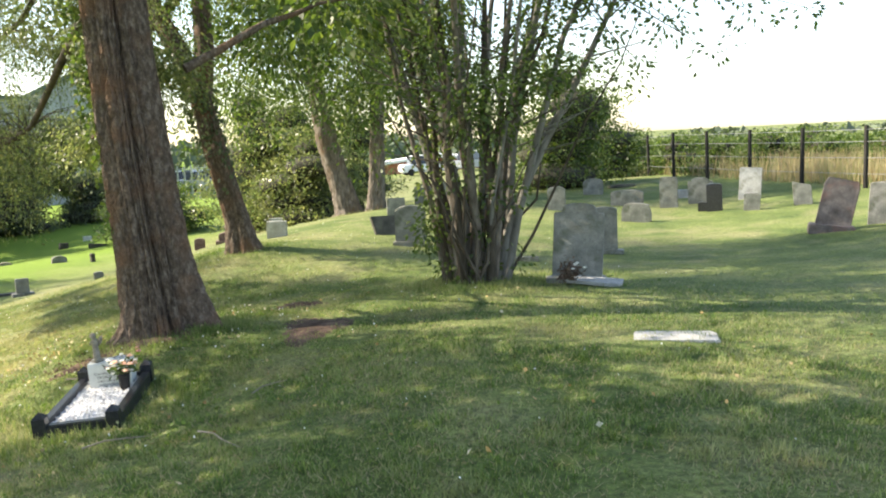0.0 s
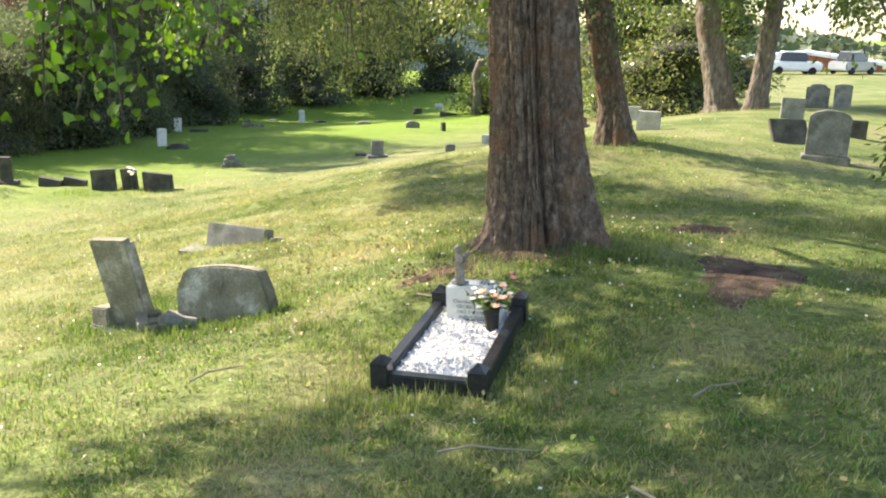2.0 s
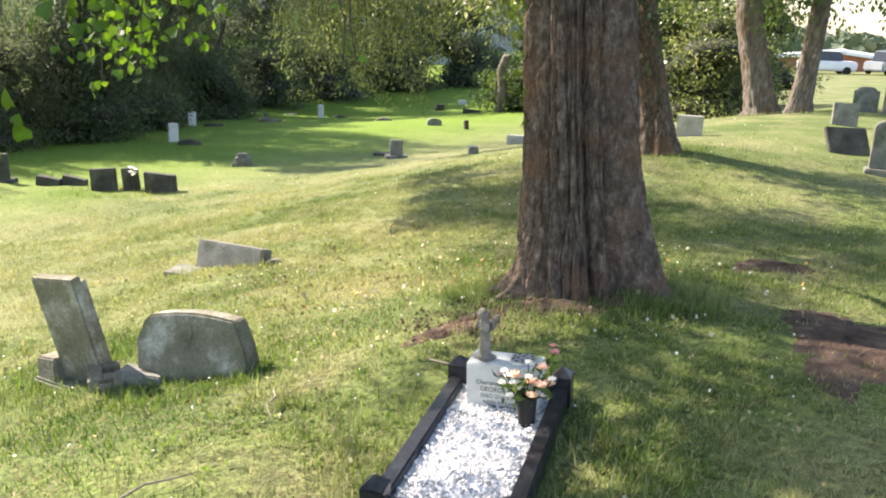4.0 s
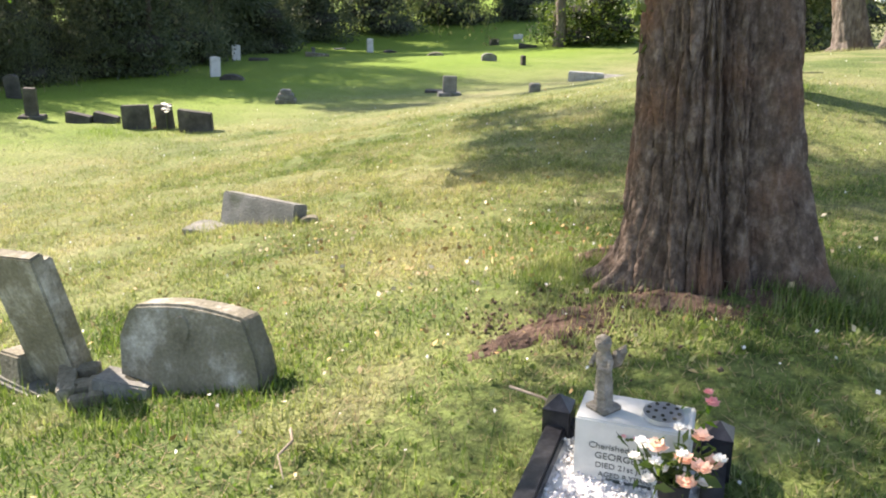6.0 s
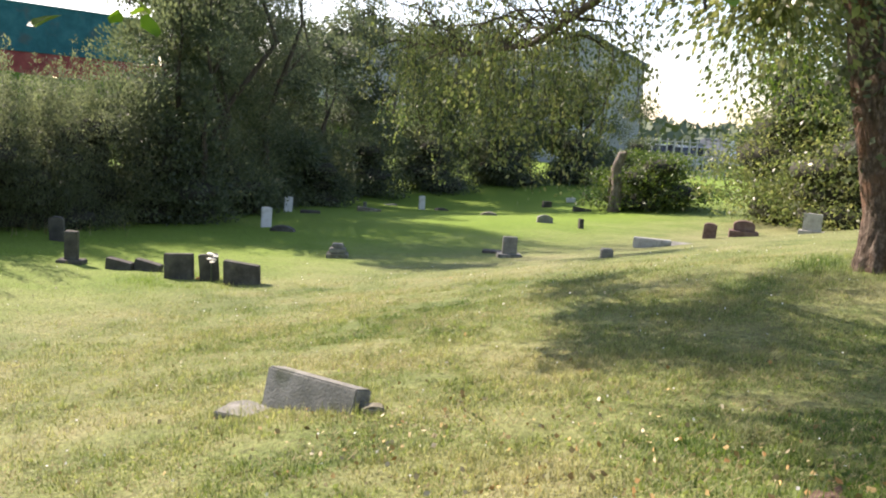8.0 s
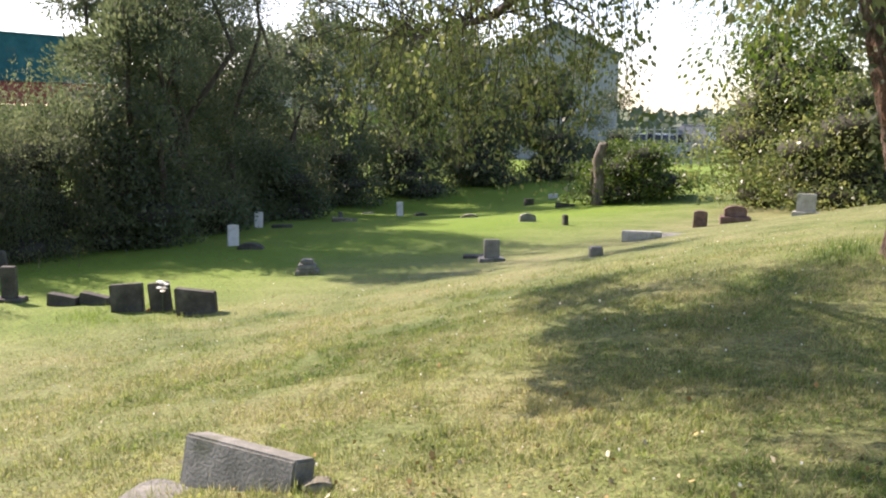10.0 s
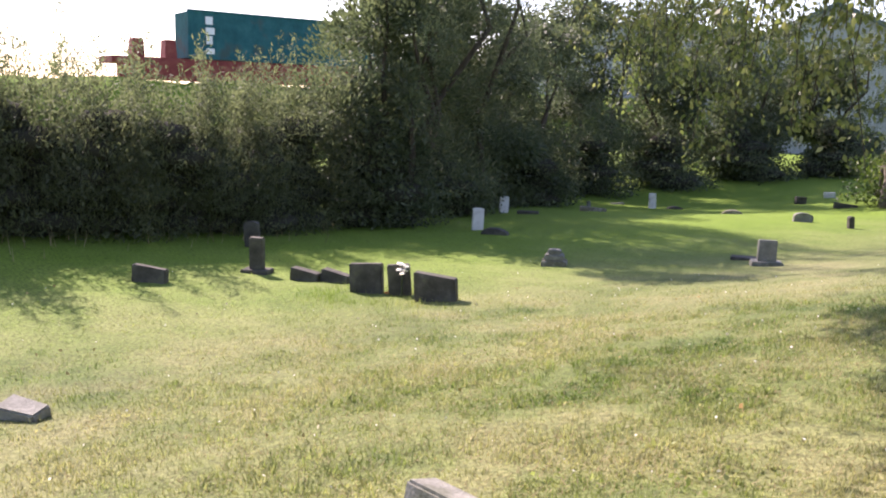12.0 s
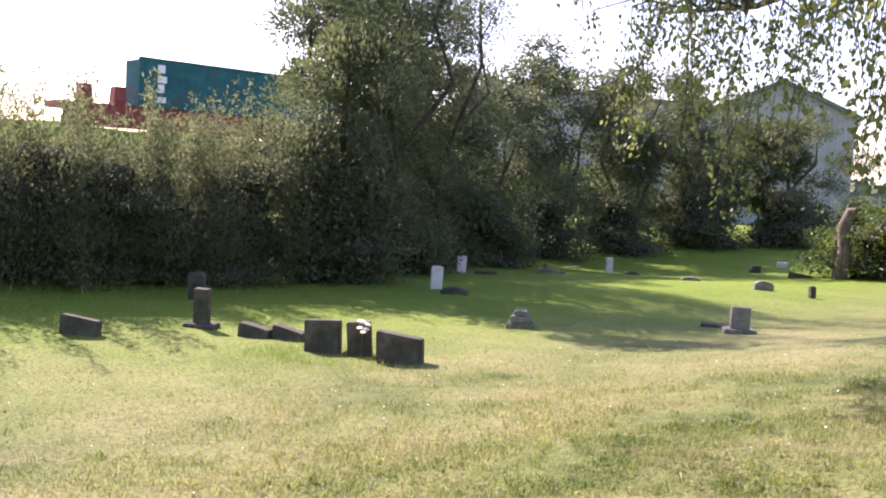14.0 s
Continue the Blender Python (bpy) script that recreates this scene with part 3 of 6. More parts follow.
linked("limb", mesh_from("limb", *joined(far_limb), BARK, True), big_tree)
# leaves along far_limb, plus clumps added above the view to shade the lawn
linked("high_spray", leaf_mesh("high_spray", puffs(22000, [(-5.8 + q * (b[0] + 5.8), 4.9 + q * (b[1] - 4.9), 2.6 + q * (b[2] - 2.6), 0.3, 0.3, 0.28) for b in ((-8.4, 5.9, 3.7), (-8.0, 4.3, 3.6), (-6.9, 6.4, 3.6), (-6.0, 2.6, 3.8), (-5.2, 3.2, 3.7), (-7.9, 3.3, 3.8)) for q in (0.45, 0.75)] + [(rng.uniform(-8.8, -6.6), rng.uniform(4.1, 6.5), rng.uniform(3.4, 4.2), 0.6, 0.6, 0.35) for k in range(13)] + [(rng.uniform(-6.3, -5.0), rng.uniform(1.9, 4.0), rng.uniform(3.6, 4.2), 0.55, 0.55, 0.3) for k in range(9)] + [(rng.uniform(-8.1, -6.9), rng.uniform(2.8, 4.6), rng.uniform(3.7, 4.1), 0.5, 0.5, 0.3) for k in range(10)], np.random.default_rng(16), 0.2), 0.05, LEAF_BIRCH, 16, 0.5), big_tree)
linked("low_spray", leaf_mesh("low_spray", puffs(36000, [(-2.2, 1.6, 2.9, 0.8, 0.8, 0.5), (-3.1, 2.4, 3.5, 0.9, 0.9, 0.6), (-1.7, 2.8, 3.6, 0.9, 0.9, 0.6), (-2.6, 3.4, 3.0, 0.7, 0.7, 0.5), (-1.4, 1.6, 1.75, 0.55, 0.5, 0.35), (-1.0, 2.3, 2.6, 0.8, 0.8, 0.6), (-0.55, 0.45, 2.3, 0.3, 0.4, 0.7)], np.random.default_rng(6), 0.1), 0.034, LEAF_BIRCH, 6, 0.6), big_tree)
# ivy on the shaded side of the trunk
ri = np.random.default_rng(3)
a = ri.uniform(2.1, 3.75, 2600)
zz = 0.75 + 3.4 * ri.uniform(0, 1, 2600) ** 0.8
rad = 0.27 - 0.01 * zz + ri.uniform(0, 0.14, 2600) * np.clip(zz - 0.6, 0.1, 1.3)
linked("ivy", leaf_mesh("ivy", np.stack([rad * np.cos(a) - 0.09 * zz, rad * np.sin(a), zz], -1), 0.045, LEAF, 8, 0.5, 0.8), big_tree, "trailing ivy leaves on the bark")

# the long low bough with hanging twigs over the lawn
for num, (bough, count, low_l, high_l) in enumerate((
        ([(-0.3, 0.2, 3.4), (-1.5, 1.4, 2.75), (-2.7, 2.6, 2.05), (-3.8, 3.4, 1.75), (-5.0, 4.1, 1.7), (-6.2, 4.9, 1.9)], 82, 0.3, 1.25),
        ([(-0.3, 0.3, 4.6), (-1.6, 1.9, 4.1), (-3.0, 3.1, 3.4), (-4.4, 3.9, 2.9), (-5.5, 4.7, 2.6), (-6.6, 5.4, 2.8)], 46, 0.5, 2.0))):
    pieces = [tube(bough, [0.055, 0.043, 0.034, 0.026, 0.018, 0.008], 8)]
    twig_points = []
    for k in range(count):
        s = rng.uniform(0.42, 0.93)
        i = min(4, int(s * 5))
        p = Vector(bough[i]).lerp(Vector(bough[i + 1]), s * 5 - i)
        p2 = p + Vector((rng.gauss(0, 0.42), rng.gauss(0, 0.42), rng.uniform(-0.15, 0.4)))
        L = low_l + (high_l - low_l) * rng.random() ** 1.25
        q = p2 + Vector((rng.gauss(0, 0.12), rng.gauss(0, 0.12), -L))
        pieces.append(tube([p, p.lerp(p2, 0.6) + Vector((0, 0, 0.08)), p2], [0.009, 0.007, 0.005], 4))
        c = curve_points(p2, q, 0.0, 0.05, 5, rng)
        pieces.append(tube(c, [0.005, 0.004, 0.0035, 0.003, 0.002], 4))
        for j in range(int(L * 150)):
            t = rng.random() * 3.999
            w = c[int(t)].lerp(c[int(t) + 1], t % 1)
            twig_points.append((w.x + rng.gauss(0, 0.06), w.y + rng.gauss(0, 0.06), w.z + rng.gauss(0, 0.03)))
    hanging = linked("bough", mesh_from("bough", *joined(pieces), BARK_DARK, True), big_tree, "long low bough with hanging twigs")
    linked("foliage", leaf_mesh("foliage", twig_points, 0.034, LEAF_BIRCH, 21 + num, 0.75, 0.6), hanging)

# unseen high limb, added above the view to shade the slope
hl = [(-0.2, 0.1, 4.4), (-2.0, 0.9, 5.0), (-4.2, 1.7, 5.1), (-6.2, 2.3, 5.0), (-7.6, 2.8, 4.9)]
high = linked("high_limb", mesh_from("high_limb", *tube(hl, [0.07, 0.05, 0.04, 0.026, 0.01], 8), BARK_DARK, True), big_tree)
hb = []
for k in range(60):
    f = rng.uniform(1.4, 3.99)
    p = Vector(hl[int(f)]).lerp(Vector(hl[int(f) + 1]), f % 1)
    hb.append((p.x + rng.gauss(0, 0.5), p.y - 0.4 + rng.gauss(0, 1.7), p.z + rng.uniform(-0.2, 0.9), 0.65, 0.65, 0.4))
# extra clumps set sunward of the lawn spots they are to shade
hb += [(gx - 1.28 * 4.3 - TX + rng.gauss(0, 0.25), gy + 0.15 - TY + rng.gauss(0, 0.25), 3.3 + 0.7 * k / 12, 0.45, 0.45, 0.3) for k in range(6) for gx, gy in ((-5.6, 11.4), (-4.9, 10.3), (-6.1, 12.4), (-6.6, 13.2))]
linked("foliage", leaf_mesh("foliage", puffs(27000, hb, np.random.default_rng(16), 0.2), 0.075, LEAF, 16, 0.4), high)

# ---- tree with a leaning forked stem ----
rng = random.Random(9)
stem = ridged_stem([(0.05, 0, -0.3), (0.0, 0, 0.0), (-0.08, 0, 0.5), (-0.25, 0, 1.2), (-0.42, 0, 1.9), (-0.55, 0, 2.6)], [0.3, 0.25, 0.2, 0.185, 0.18, 0.17], 90, 120, 20, 0.3, 0.035, 3.0)
fork_a = tube([(-0.55, 0, 2.5), (-0.9, 0.1, 3.3), (-1.5, 0.2, 4.4), (-2.2, 0.2, 6.0), (-2.6, 0.3, 8.5)], [0.2, 0.17, 0.14, 0.1, 0.04], 12)
fork_b = tube([(-0.55, 0, 2.5), (-0.45, 0.1, 3.3), (-0.5, 0.2, 4.6), (-0.2, 0.3, 7.0), (0.1, 0.3, 9.5)], [0.2, 0.16, 0.13, 0.09, 0.03], 12)
limbs, ends = crown_limbs(rng, (-1.5, 0.2, 3.4), (-1.0, 0.2, 9), 13, 3.2, 0.1, -0.5)
balls = [(e.x, e.y, e.z, 0.8, 0.8, 0.7) for e in ends] + [(rng.uniform(-3.5, 3.5), rng.uniform(-1.5, 2.0), rng.uniform(2.9, 6.0), 0.6, 0.6, rng.uniform(0.5, 0.9)) for k in range(22)] + [(1.9, 0.6, 3.2, 0.9, 0.9, 1.2), (0.9, -0.3, 3.4, 1.0, 0.8, 0.9), (2.8, 0.5, 3.6, 1.0, 0.8, 1.5), (-1.8, 0, 3.4, 0.8, 0.8, 0.9)]
forked = tree(-4.06, 13.4, "ivy-dark tree with a leaning forked trunk on a grassy mound", 10, joined([stem, fork_a, fork_b]), 0, balls, 64000, 0.075, LEAF, 12, 0.45, BARK, limbs)

ri = np.random.default_rng(13)
zz = 3.2 * ri.uniform(0.1, 1, 2600) ** 0.6
a = ri.uniform(0, 6.283, 2600)
rad = 0.2 + 0.09 * np.exp(-zz) + ri.uniform(0, 0.07, 2600)
linked("ivy", leaf_mesh("ivy", np.stack([-0.23 * zz + rad * np.cos(a), rad * np.sin(a), zz], -1)[ri.random(2600) < np.clip(0.5 * zz - 0.3, 0.08, 1) * (0.3 + 0.6 * (np.sin(3 * a + 2 * zz) > 0))], 0.07, LEAF_DARK, 14, 0.5, 0.8), forked, "dark ivy on the stem")

# ---- pair of rugged trunks on the sunlit knoll ----
rng = random.Random(14)
for (x, y, lx, r0, sd) in ((-5.0, 25.7, -0.9, 0.36, 2), (-4.05, 25.2, 0.25, 0.24, 3)):
    pts = [(0, 0, -0.4), (0, 0, 0.1), (lx * 0.25, 0, 1.0), (lx * 0.6, 0, 2.2), (lx * 0.9, 0, 4), (lx * 1.2, 0, 8)]
    trunk = ridged_stem(pts, [r0 * 1.3, r0 * 1.1, r0 * 0.95, r0 * 0.88, r0 * 0.65, 0.08], 90, 110, 22, 0.5, 0.06, sd)
    limbs, ends = crown_limbs(rng, (lx, 0, 3.0), (lx * 1.2, 0, 9), 11, 3.6, 0.1, -0.6)
    balls = [(e.x, e.y, e.z, 1.0, 1.0, 0.9) for e in ends] + [(rng.uniform(-4.5, 4.0), rng.uniform(-2.5, 2.5), rng.uniform(2.4, 6.5), rng.uniform(0.5, 1.0), 0.7, rng.uniform(0.7, 1.3)) for k in range(34)]
    tree(x, y, "weeping tree with a rugged grey-brown trunk on a sunlit knoll", 9, trunk, 0, balls, 40000, 0.1, LEAF, 30 + sd, 0.6, BARK_GREY, limbs)

# ---- many-stemmed shrub ----
rng = random.Random(21)
shrub = thing("tree", on_ground(0.03, 9.6, 0), "many-stemmed shrub tree with grey stems fanning from one base", "tree", "trees")
lp = []
for k in range(26):
    a = 2 * math.pi * k / 26 + rng.uniform(-0.2, 0.2)
    r0 = rng.uniform(0.1, 0.42)
    out = rng.uniform(0.6, 2.9)
    b = Vector((math.cos(a) * r0, math.sin(a) * r0 * 0.8, -0.15))
    t = Vector((math.cos(a) * out, math.sin(a) * out, rng.uniform(4.0, 6.0)))
    c = [b]
    for f in (0.18, 0.36, 0.55, 0.75):
        c.append(Vector((b.x + (t.x - b.x) * f ** 1.35 + rng.gauss(0, 0.05), b.y + (t.y - b.y) * f ** 1.35 + rng.gauss(0, 0.05), b.z + (t.z - b.z) * f)))
    c.append(t)
    w = rng.uniform(0.022, 0.06)
    pieces = [tube(c, [w * 1.3, w * 1.05, w * 0.9, w * 0.75, w * 0.5, 0.008], 8)]
    for j in range(10):
        f = rng.uniform(1.6, 4.9)
        p = c[int(f)].lerp(c[int(f) + 1], f % 1)
        q = p + Vector((math.cos(a) * rng.uniform(0, 0.6) + rng.gauss(0, 0.35), math.sin(a) * rng.uniform(0, 0.6) + rng.gauss(0, 0.35), rng.uniform(0.1, 0.7)))
        pieces.append(tube([p, p.lerp(q, 0.5), q], [0.012, 0.008, 0.004], 4))
        lp.append((q.x, q.y, q.z, 0.36, 0.36, 0.34))
    linked("stem", mesh_from("stem", *joined(pieces), BARK_PALE if k % 5 < 2 else BARK_GREY if k % 2 else BARK_DARK, True), shrub)
lp += [(math.cos(a) * 0.5, math.sin(a) * 0.45, 0.6 + 2.2 * rng.random(), 0.22, 0.22, 0.4) for a in np.linspace(2.0, 4.4, 14)]
lp += [(rng.uniform(-0.6, 0.6), rng.uniform(-0.5, 0.2), rng.uniform(0.05, 1.2), 0.2, 0.2, 0.26) for k in range(26)]
for k in range(14):
    a = rng.uniform(0, 6.283)
    b = Vector((math.cos(a) * rng.uniform(0.1, 0.5), math.sin(a) * 0.4, -0.1))
    t = b + Vector((rng.gauss(0, 0.9), rng.gauss(0, 0.7), rng.uniform(1.6, 4.2)))
    linked("stem", mesh_from("stem", *tube(curve_points(b, t, 0, 0.16, 6, rng), [0.02, 0.018, 0.015, 0.012, 0.009, 0.005], 6), BARK_DARK, True), shrub)
origin = Vector((0.03, 9.6, ground(0.03, 9.6)))
reach = []
for tip in ((2.19, 9.10, 2.35), (2.51, 8.74, 2.02), (2.92, 8.86, 2.39), (3.47, 8.91, 2.39), (1.83, 9.05, 1.97), (1.58, 9.38, 2.31)):
    q = Vector(tip) - origin
    c = curve_points((0.5, 0, 3.3), q, 0.25, 0.1, 6, rng)
    reach.append(tube(c, [0.025, 0.02, 0.015, 0.01, 0.006, 0.003], 5))
    lp += [(*c[i], 0.3, 0.3, 0.22) for i in (2, 3, 4)] + [(*q, 0.3, 0.3, 0.2)]
linked("branch", mesh_from("branch", *joined(reach), BARK_DARK, True), shrub)
linked("crown", leaf_mesh("crown", puffs(23000, lp, np.random.default_rng(4), 0.15), 0.05, LEAF, 4, 0.35), shrub)

# ---- tree behind the start of the walk, whose low lime twigs hang into view ----
rng = random.Random(33)
lime = (-7.0, 0.5)
g0 = ground(*lime)
limbs, ends = crown_limbs(rng, (0, 0, 4.4), (0, 0, 9.2), 13, 4.4, 0.16, -0.1)
# clumps not at limb ends are added out of view to shade the near lawn
balls = [(e.x, e.y, e.z, 0.95, 0.95, 0.6) for e in ends] + [(rng.uniform(-1.5, 2), rng.uniform(1.2, 3.9), rng.uniform(5.2, 7.4), 0.8, 0.8, 0.5) for k in range(24)] + [(rng.uniform(-1.6, 0.4), rng.uniform(2.8, 5.0), rng.uniform(6.2, 7.6), 0.75, 0.75, 0.45) for k in range(6)] + [(rng.uniform(-2.3, -1.3), rng.uniform(4.4, 6.3), rng.uniform(6.6, 7.1), 0.45, 0.45, 0.3) for k in range(13)] + [(rng.uniform(-1.9, -1.2), rng.uniform(5.5, 6.3), rng.uniform(5.2, 5.9), 0.4, 0.4, 0.3) for k in range(5)] + [(-2.06, 3.32, 5.83, 0.45, 0.42, 0.3), (-1.87, 3.73, 5.83, 0.45, 0.42, 0.3), (-1.64, 4.11, 5.81, 0.45, 0.42, 0.3), (-1.20, 3.71, 5.92, 0.45, 0.42, 0.3), (-0.99, 3.91, 5.93, 0.45, 0.42, 0.3), (-1.55, 3.47, 5.89, 0.45, 0.42, 0.3)]
lime_tree = tree(*lime, "lime tree with low drooping leafy twigs", 10, fluted_trunk(0, 0, 9.5, 0.3, 0.12, 0.12, (0, 0), 4.0, 50, 60), 0, balls, 50000, 0.12, LEAF_LIME, 15, 0.3, BARK, limbs)


def lime_leaves(name, spots, size, seed, parent):
    """Heart-shaped leaves folded along the midrib, hanging from their stalks."""
    r = random.Random(seed)
    V, F, k = [], [], 0
    shape = [(0, 0), (0.42, -0.12), (0.55, 0.25), (0.36, 0.62), (0, 1.05), (-0.36, 0.62), (-0.55, 0.25), (-0.42, -0.12)]
    for p in spots:
        s = size * r.uniform(0.6, 1.2)
        m = Matrix.Translation(p) @ Euler((r.uniform(2.2, 3.6) - math.pi / 2, r.uniform(-0.7, 0.7), r.uniform(0, 6.28))).to_matrix().to_4x4()
        for x, y in shape:
            V.append(tuple(m @ Vector((x * s, y * s, abs(x) * s * 0.35 - 0.12 * s * y * y))))
        V.append(tuple(m @ Vector((0, 0.45 * s, -0.03 * s))))
        F += [(k + i, k + (i + 1) % 8, k + 8) for i in range(8)]
        k += 9
    return linked(name, mesh_from(name, np.array(V), np.array(F), LEAF_LIME, False), parent)


def low_twigs(tips, start, per, seed):
    """Drooping twigs of the lime: from a point on its bough out to each tip, leaves in sprays."""
    r = random.Random(seed)
    base = Vector((*lime, g0))
    pieces, spots = [], []
    s0 = Vector(start) - base
    pieces.append(tube(curve_points((0, 0, 3.4), s0, 0.5, 0.1, 7, r), [0.07, 0.06, 0.05, 0.04, 0.03, 0.02, 0.012], 7))
    for tip in tips:
        q = Vector(tip) - base
        c = curve_points(s0, q, 0.12, 0.06, 6, r)
        pieces.append(tube(c, [0.012, 0.009, 0.007, 0.005, 0.004, 0.0025], 5))
        for i in range(per):
            t = min(4.99, 5 * r.uniform(0.3, 1.0) ** 0.35)
            w = c[int(t)].lerp(c[int(t) + 1], t % 1)
            spots.append(w + Vector((r.gauss(0, 0.05), r.gauss(0, 0.05), r.uniform(-0.09, 0.05))))
    b = linked("low_branch", mesh_from("low_branch", *joined(pieces), BARK_DARK, True), lime_tree)
    lime_leaves("foliage", spots, 0.04, seed, b)


low_twigs([(-2.99, 3.7, 1.08), (-3.06, 3.83, 1.03), (-3.11, 3.98, 1.0), (-2.87, 3.95, 1.09), (-2.89, 4.14, 1.15), (-2.69, 4.03, 1.02), (-2.74, 4.19, 1.13), (-3.23, 3.81, 0.81), (-3.0, 3.76, 0.81), (-3.04, 3.93, 0.77), (-2.97, 3.71, 1.17), (-2.99, 3.92, 1.19), (-3.0, 4.13, 1.22), (-2.9, 3.87, 0.76)], (-2.96, 3.92, 1.75), 22, 5)
low_twigs([(-3.89, 5.01, 0.83), (-3.88, 5.20, 0.88), (-3.85, 5.39, 0.98), (-3.83, 4.92, 0.94), (-3.85, 5.55, 1.05), (-3.92, 5.15, 0.99), (-4.35, 5.61, 0.92), (-4.39, 5.55, 0.97)], (-3.90, 5.34, 1.63), 26, 7)
low_twigs([(-3.25, 5.72, 0.92), (-3.23, 5.79, 0.92)], (-3.25, 5.72, 1.42), 2, 9)

# ---- tall hedge along the left boundary ----
HEDGE = [(-16.2, 2.0), (-17.0, 6.0), (-17.9, 10.0), (-18.8, 13.0), (-20.0, 16.0)]
rng = random.Random(40)
rh = np.random.default_rng(40)


def hedge_bush(x, y, w, h, label, mat, n, size, seed, hang=-0.35, core=True, name="hedge", group="boundary hedge", category="hedge", lumps=7, plumes=0):
    """One bushy plant: dark solid shells that stand in for its inner shade and a thick ragged skin of small sprays,
    with shoots that stand out of the top.
    """
    e = thing(name, on_ground(x, y, 0), label, category, group)
    r = random.Random(seed)
    rn = np.random.default_rng(seed)
    balls = []
    for k in range(lumps):
        s = (k + 0.5) / lumps
        ww = w * (0.62 - 0.28 * abs(s - 0.35) - 0.22 * s)
        balls.append((r.uniform(-0.16, 0.16) * w, r.uniform(-0.16, 0.16) * w, h * s * 0.93, ww, ww, h / lumps * 0.95))
        balls.append((r.uniform(-0.4, 0.4) * w, r.uniform(-0.4, 0.4) * w, h * s * 0.9, ww * 0.55, ww * 0.55, h / lumps * 0.8))
    for k in range(plumes):
        px_, py_, hp = r.uniform(-0.5, 0.5) * w, r.uniform(-0.45, 0.45) * w, h * r.uniform(0.84, 1.13)
        balls += [(px_, py_, hp * q, w * 0.19 * (1.2 - q), w * 0.19 * (1.2 - q), hp * 0.09) for q in (0.25, 0.4, 0.55, 0.7, 0.82, 0.92, 1.0)]
    # solid dark lumps behind the sprays, coloured as the shade within the bush
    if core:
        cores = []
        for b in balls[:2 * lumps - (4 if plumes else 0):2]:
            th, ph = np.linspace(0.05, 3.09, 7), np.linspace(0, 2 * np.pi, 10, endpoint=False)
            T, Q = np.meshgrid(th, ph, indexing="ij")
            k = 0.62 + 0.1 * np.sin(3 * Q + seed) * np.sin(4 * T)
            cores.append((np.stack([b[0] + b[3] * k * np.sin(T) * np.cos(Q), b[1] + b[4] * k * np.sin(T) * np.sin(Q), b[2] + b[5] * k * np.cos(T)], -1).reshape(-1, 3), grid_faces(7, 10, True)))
        linked("core", mesh_from("core", *joined(cores), SHADE_FILL, True), e)
    pts = puffs(n, balls, rn, 0.6)
    if not plumes:
        top = np.stack([rn.normal(0, 0.22 * w, n // 12), rn.normal(0, 0.22 * w, n // 12), h * rn.uniform(0.9, 1.1, n // 12)], -1)
        pts = np.concatenate([pts, top])
    pts = pts[pts[:, 2] > -0.1]
    linked("foliage", leaf_mesh("foliage", pts, size, mat, seed, hang, 0.28 if hang < -0.3 else 0.45), e)
    return e


def along(line, step):
    out, left = [], 0.0
    for (ax, ay), (bx, by) in zip(line, line[1:]):
        L = math.hypot(bx - ax, by - ay)
        d = left
        while d < L:
            out.append((ax + (bx - ax) * d / L, ay + (by - ay) * d / L))
            d += step
        left = d - L
    return out


for k, (x, y) in enumerate(along(HEDGE, 1.25)):
    hedge_bush(x - 0.9 + rng.uniform(-0.15, 0.15), y, 2.3, 2.62 + 0.055 * max(0, y - 4) + rng.uniform(-0.22, 0.28), "tall conifer of a dense dark boundary hedge", LEAF_HEDGE, 19500, 0.082, 100 + k, -0.45, plumes=9)

# ---- dark tall trees and bushes at the end of the hedge ----
def dark_tree(x, y, h, w, seed, n=16000, size=0.16, label="tall dark tree with several upright stems behind the lawn", stems=5, low=0.1, mat=None, hang=0.2):
    r = random.Random(seed)
    e = thing("tree", on_ground(x, y), label, "tree", "boundary trees")
    balls = []
    for k in range(stems):
        a = 6.283 * k / stems + r.uniform(-0.3, 0.3)
        t = Vector((math.cos(a) * w * 0.5, math.sin(a) * w * 0.5, h * r.uniform(0.8, 1.0)))
        c = curve_points((math.cos(a) * 0.2, math.sin(a) * 0.2, -0.2), t, 0.0, 0.12 * w, 7, r)
        linked("stem", mesh_from("stem", *tube(c, [0.12, 0.1, 0.085, 0.07, 0.05, 0.035, 0.015], 7), BARK_DARK, True), e)
        for j in range(9):
            s = low + (1 - low) * (j + r.random()) / 9
            i = min(5, int(s * 6))
            p = c[i].lerp(c[i + 1], s * 6 - i)
            balls.append((p.x + r.gauss(0, 0.24 * w), p.y + r.gauss(0, 0.24 * w), p.z, w * r.uniform(0.16, 0.3), w * r.uniform(0.16, 0.3), h * r.uniform(0.05, 0.1)))
    linked("crown", leaf_mesh("crown", puffs(n, balls, np.random.default_rng(seed), 0.3), size, mat or LEAF_DARK, seed, hang, 0.5), e)
    return e


